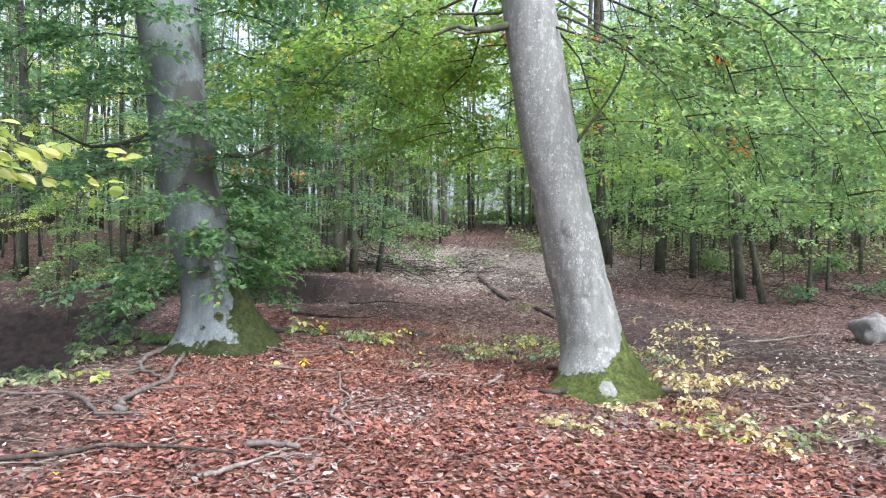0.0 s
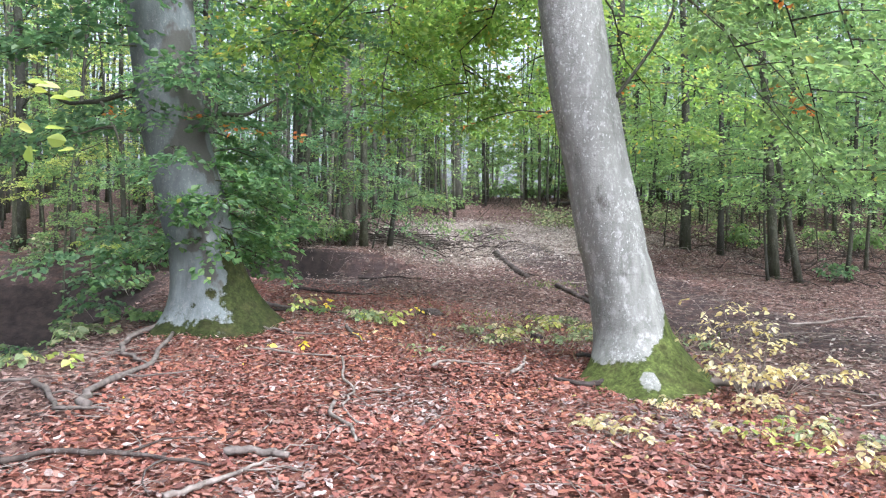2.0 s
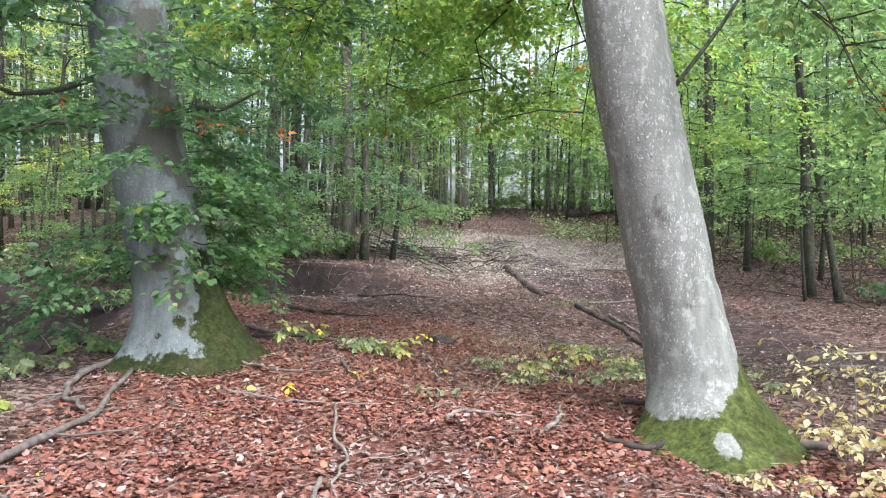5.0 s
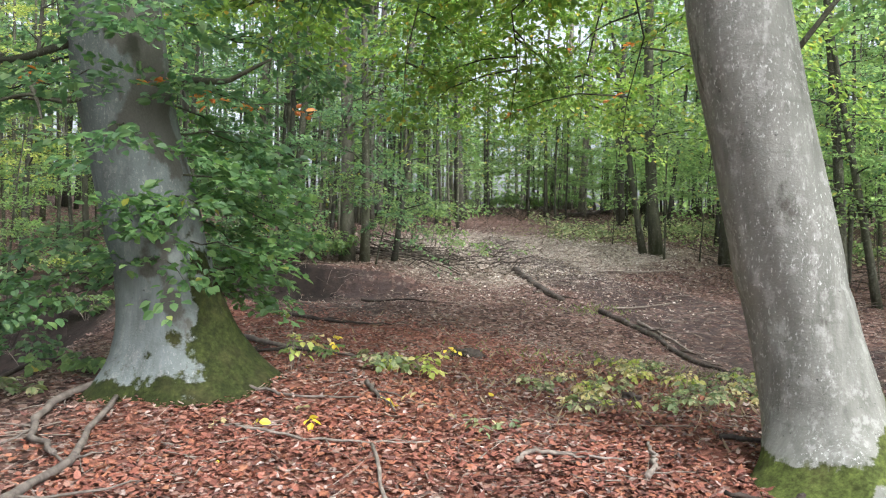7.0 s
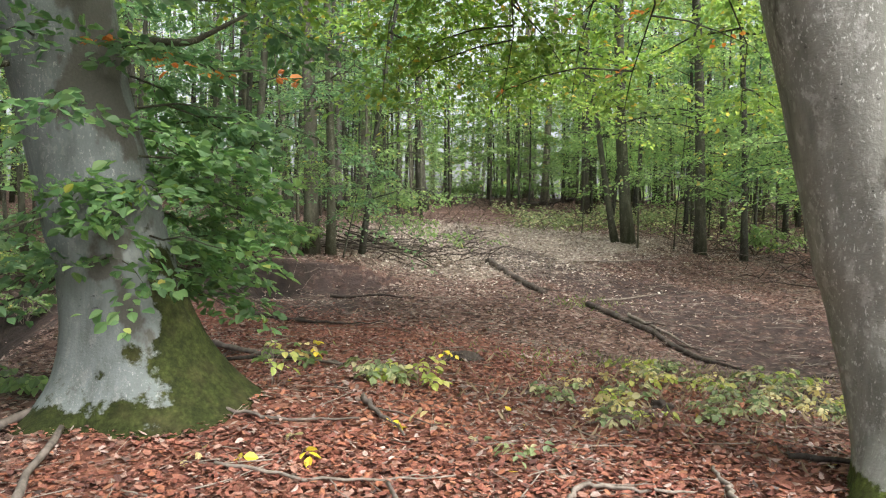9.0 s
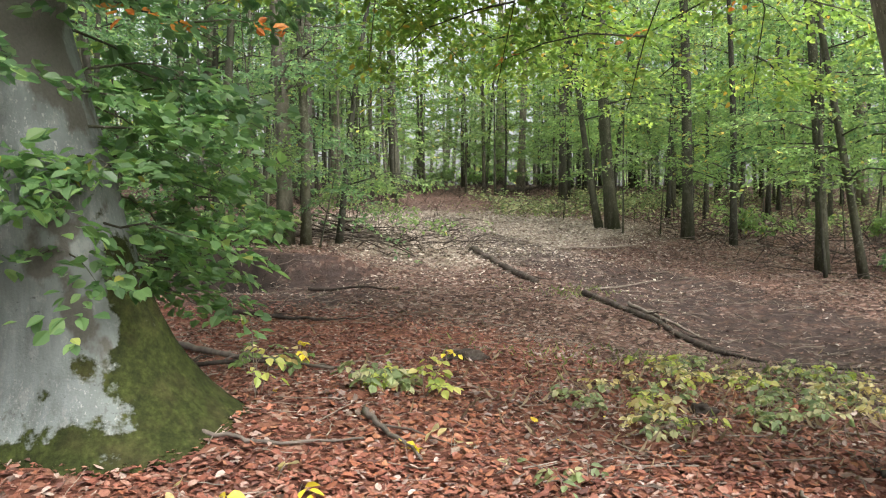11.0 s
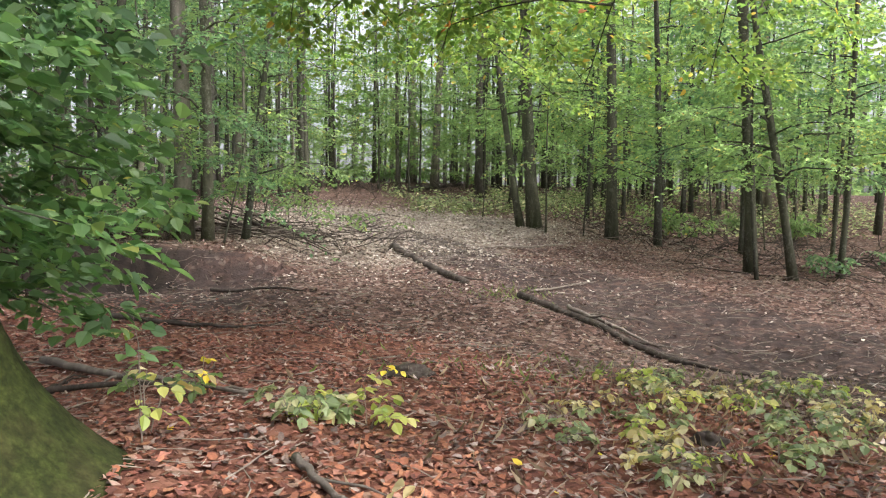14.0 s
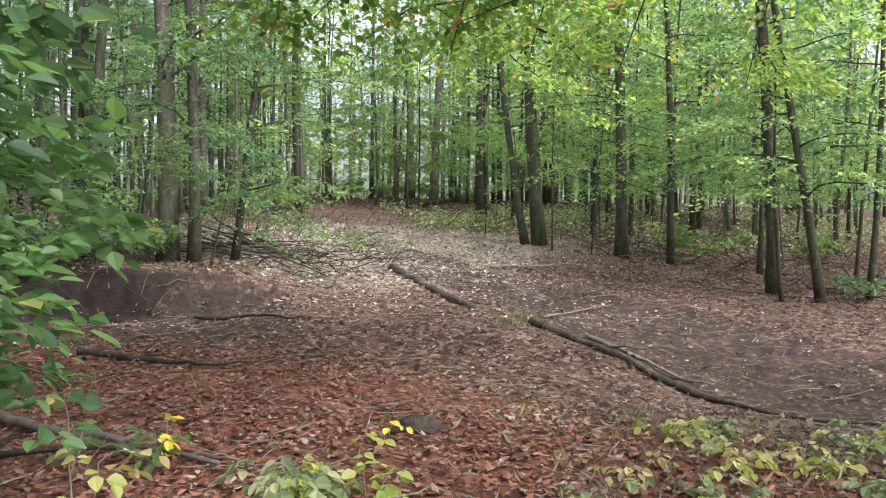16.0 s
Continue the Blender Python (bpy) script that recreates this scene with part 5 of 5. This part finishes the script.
def grass(label, cx, cy, sx, sy, count, height, seed, mat=GRASS_MAT):
    r = np.random.default_rng(seed)
    x, y = cx + r.normal(0, sx, count), cy + r.normal(0, sy, count)
    a = r.uniform(0, 2 * np.pi, count)
    way = np.stack((np.cos(a) * 0.9, np.sin(a) * 0.9, r.uniform(0.3, 1.2, count)), -1)
    v, f = leaf_arrays(np.stack((x, y, land(x, y)), -1), way, np.stack((np.cos(a), np.sin(a), np.zeros(count)), -1), height * r.uniform(0.4, 1.2, count), 0.022)
    tagged(put("grass", tri_mesh("grass", v, f, mat)), label, "grass", kind="stuff")


grass("tuft of thin grass beside the track", 2.1, 17.2, 0.45, 0.35, 130, 0.12, 61)
grass("sparse grass on the sunny rise", 4.6, 30.5, 1.3, 1.3, 1200, 0.13, 62)
grass("sparse grass between fallen leaves", 0.6, 12.6, 0.8, 0.5, 160, 0.12, 63)
grass("sparse grass beside seedlings", 2.2, 11.6, 0.8, 0.5, 160, 0.12, 64)


grass("dry tan grass stalks among seedlings", 1.4, 10.8, 1.1, 0.9, 900, 0.13, 65, DRY_GRASS)
grass("dry tan grass stalks beside yellow plants", 2.6, 6.6, 0.9, 0.9, 110, 0.1, 66, DRY_GRASS)
grass("sparse dry grass on brown leaves", 0.2, 14.5, 2.0, 1.6, 160, 0.1, 67, DRY_GRASS)


def twig_tangle(label, boxes, count, seed, low=False, mat=ROTTEN):
    """Bare brown undergrowth: thin upright and slanting stems."""
    r = np.random.default_rng(seed)
    pieces = []
    for k in range(count):
        x0, y0, x1, y1 = boxes[k % len(boxes)]
        x, y = r.uniform(x0, x1), r.uniform(y0, y1)
        h = r.uniform(0.3, 1.3)
        z = float(land(x, y))
        if low:
            a, l = r.uniform(0, 6.28), r.uniform(0.6, 2.0)
            x2, y2 = x + l * math.cos(a), y + l * math.sin(a)
            pts = curve_points((x, y, z + 0.01), (x2, y2, float(land(x2, y2)) + r.uniform(0.02, 0.35)), 6, -r.uniform(0, 0.15), 0.04, seed + k)
            pieces.append(tube_arrays(pts, r.uniform(0.006, 0.016) * np.linspace(1, 0.35, 6), 4))
            continue
        pts = curve_points((x, y, z - 0.02), (x + r.normal(0, 0.7) * h, y + r.normal(0, 0.6) * h, z + h * 0.8), 4, 0, 0.05, seed + k)
        pieces.append(tube_arrays(pts, r.uniform(0.004, 0.011) * np.linspace(1, 0.4, 4), 4))
    v, f = joined(pieces)
    tagged(put("undergrowth", tri_mesh("undergrowth", v, f, mat)), label, "undergrowth", kind="stuff")


twig_tangle("bare brown undergrowth stems under the trees", [(6.5, 19.5, 14, 28), (-9, 17, -3, 24), (-1, 28, 12, 42), (-4, 24, 0, 34)], 650, 71)
twig_tangle("grey dead twigs lying tangled under the trees", [(6.6, 19.5, 13, 27), (8, 17, 12, 24), (-7, 19, -3, 24), (-1.5, 20.5, 1.0, 25)], 300, 72, True, ROTTEN)
twig_tangle("pale dead twigs lying between trunks", [(6.8, 20, 12, 26)], 45, 73, True, DEAD_WOOD)
twig_tangle("brown thicket of bare stems on the rise", [(-9, 31, -1.5, 44), (-1.5, 36, 8, 47)], 800, 74)
patch("low green bush on the wooded rise", "green bushes", -3.0, 36.0, 4.0, 3.0, 14, 1.0, 5, 30, 0.15, [GREEN_LEAF, SHADE_LEAF], 860, 0.8)
patch("low green bush on the wooded rise", "green bushes", 5.0, 44.0, 5.0, 3.0, 12, 1.0, 5, 30, 0.17, [GREEN_LEAF, LIGHT_LEAF], 880, 0.9)


def ground_cover(label, box, count, seed, mat):
    """Low leaves of brambles and seedlings too far off to tell apart."""
    r = np.random.default_rng(seed)
    x, y = r.uniform(box[0], box[2], count), r.uniform(box[1], box[3], count)
    keep = np.sin(0.9 * x + seed) * np.sin(0.7 * y + 0.4 * x) > -0.15
    x, y = x[keep], y[keep]
    n = len(x)
    a = r.uniform(0, 6.28, n)
    base = np.stack((x, y, land(x, y) + 0.04 + 0.45 * r.uniform(0, 1, n) ** 2), -1)
    v, f = leaf_arrays(base, np.stack((np.cos(a), np.sin(a), r.normal(0, 0.3, n)), -1), np.tile(UP, (n, 1)) + r.normal(0, 0.4, (n, 3)), 0.13 * r.uniform(0.6, 1.3, n), 0.7)
    tagged(put("ground_cover", tri_mesh("ground_cover", v, f, mat)), label, "ground cover", kind="stuff")


ground_cover("pale green low plants under the trees", (7.2, 23.5, 24, 38), 7500, 5, SEED_LEAF)
ground_cover("pale green low plants on the rise", (3, 28.5, 12, 36), 4500, 6, SEED_LEAF)
ground_cover("green low plants in the shady stand", (-14, 19.5, -4.5, 30), 5000, 7, SHADE_LEAF)
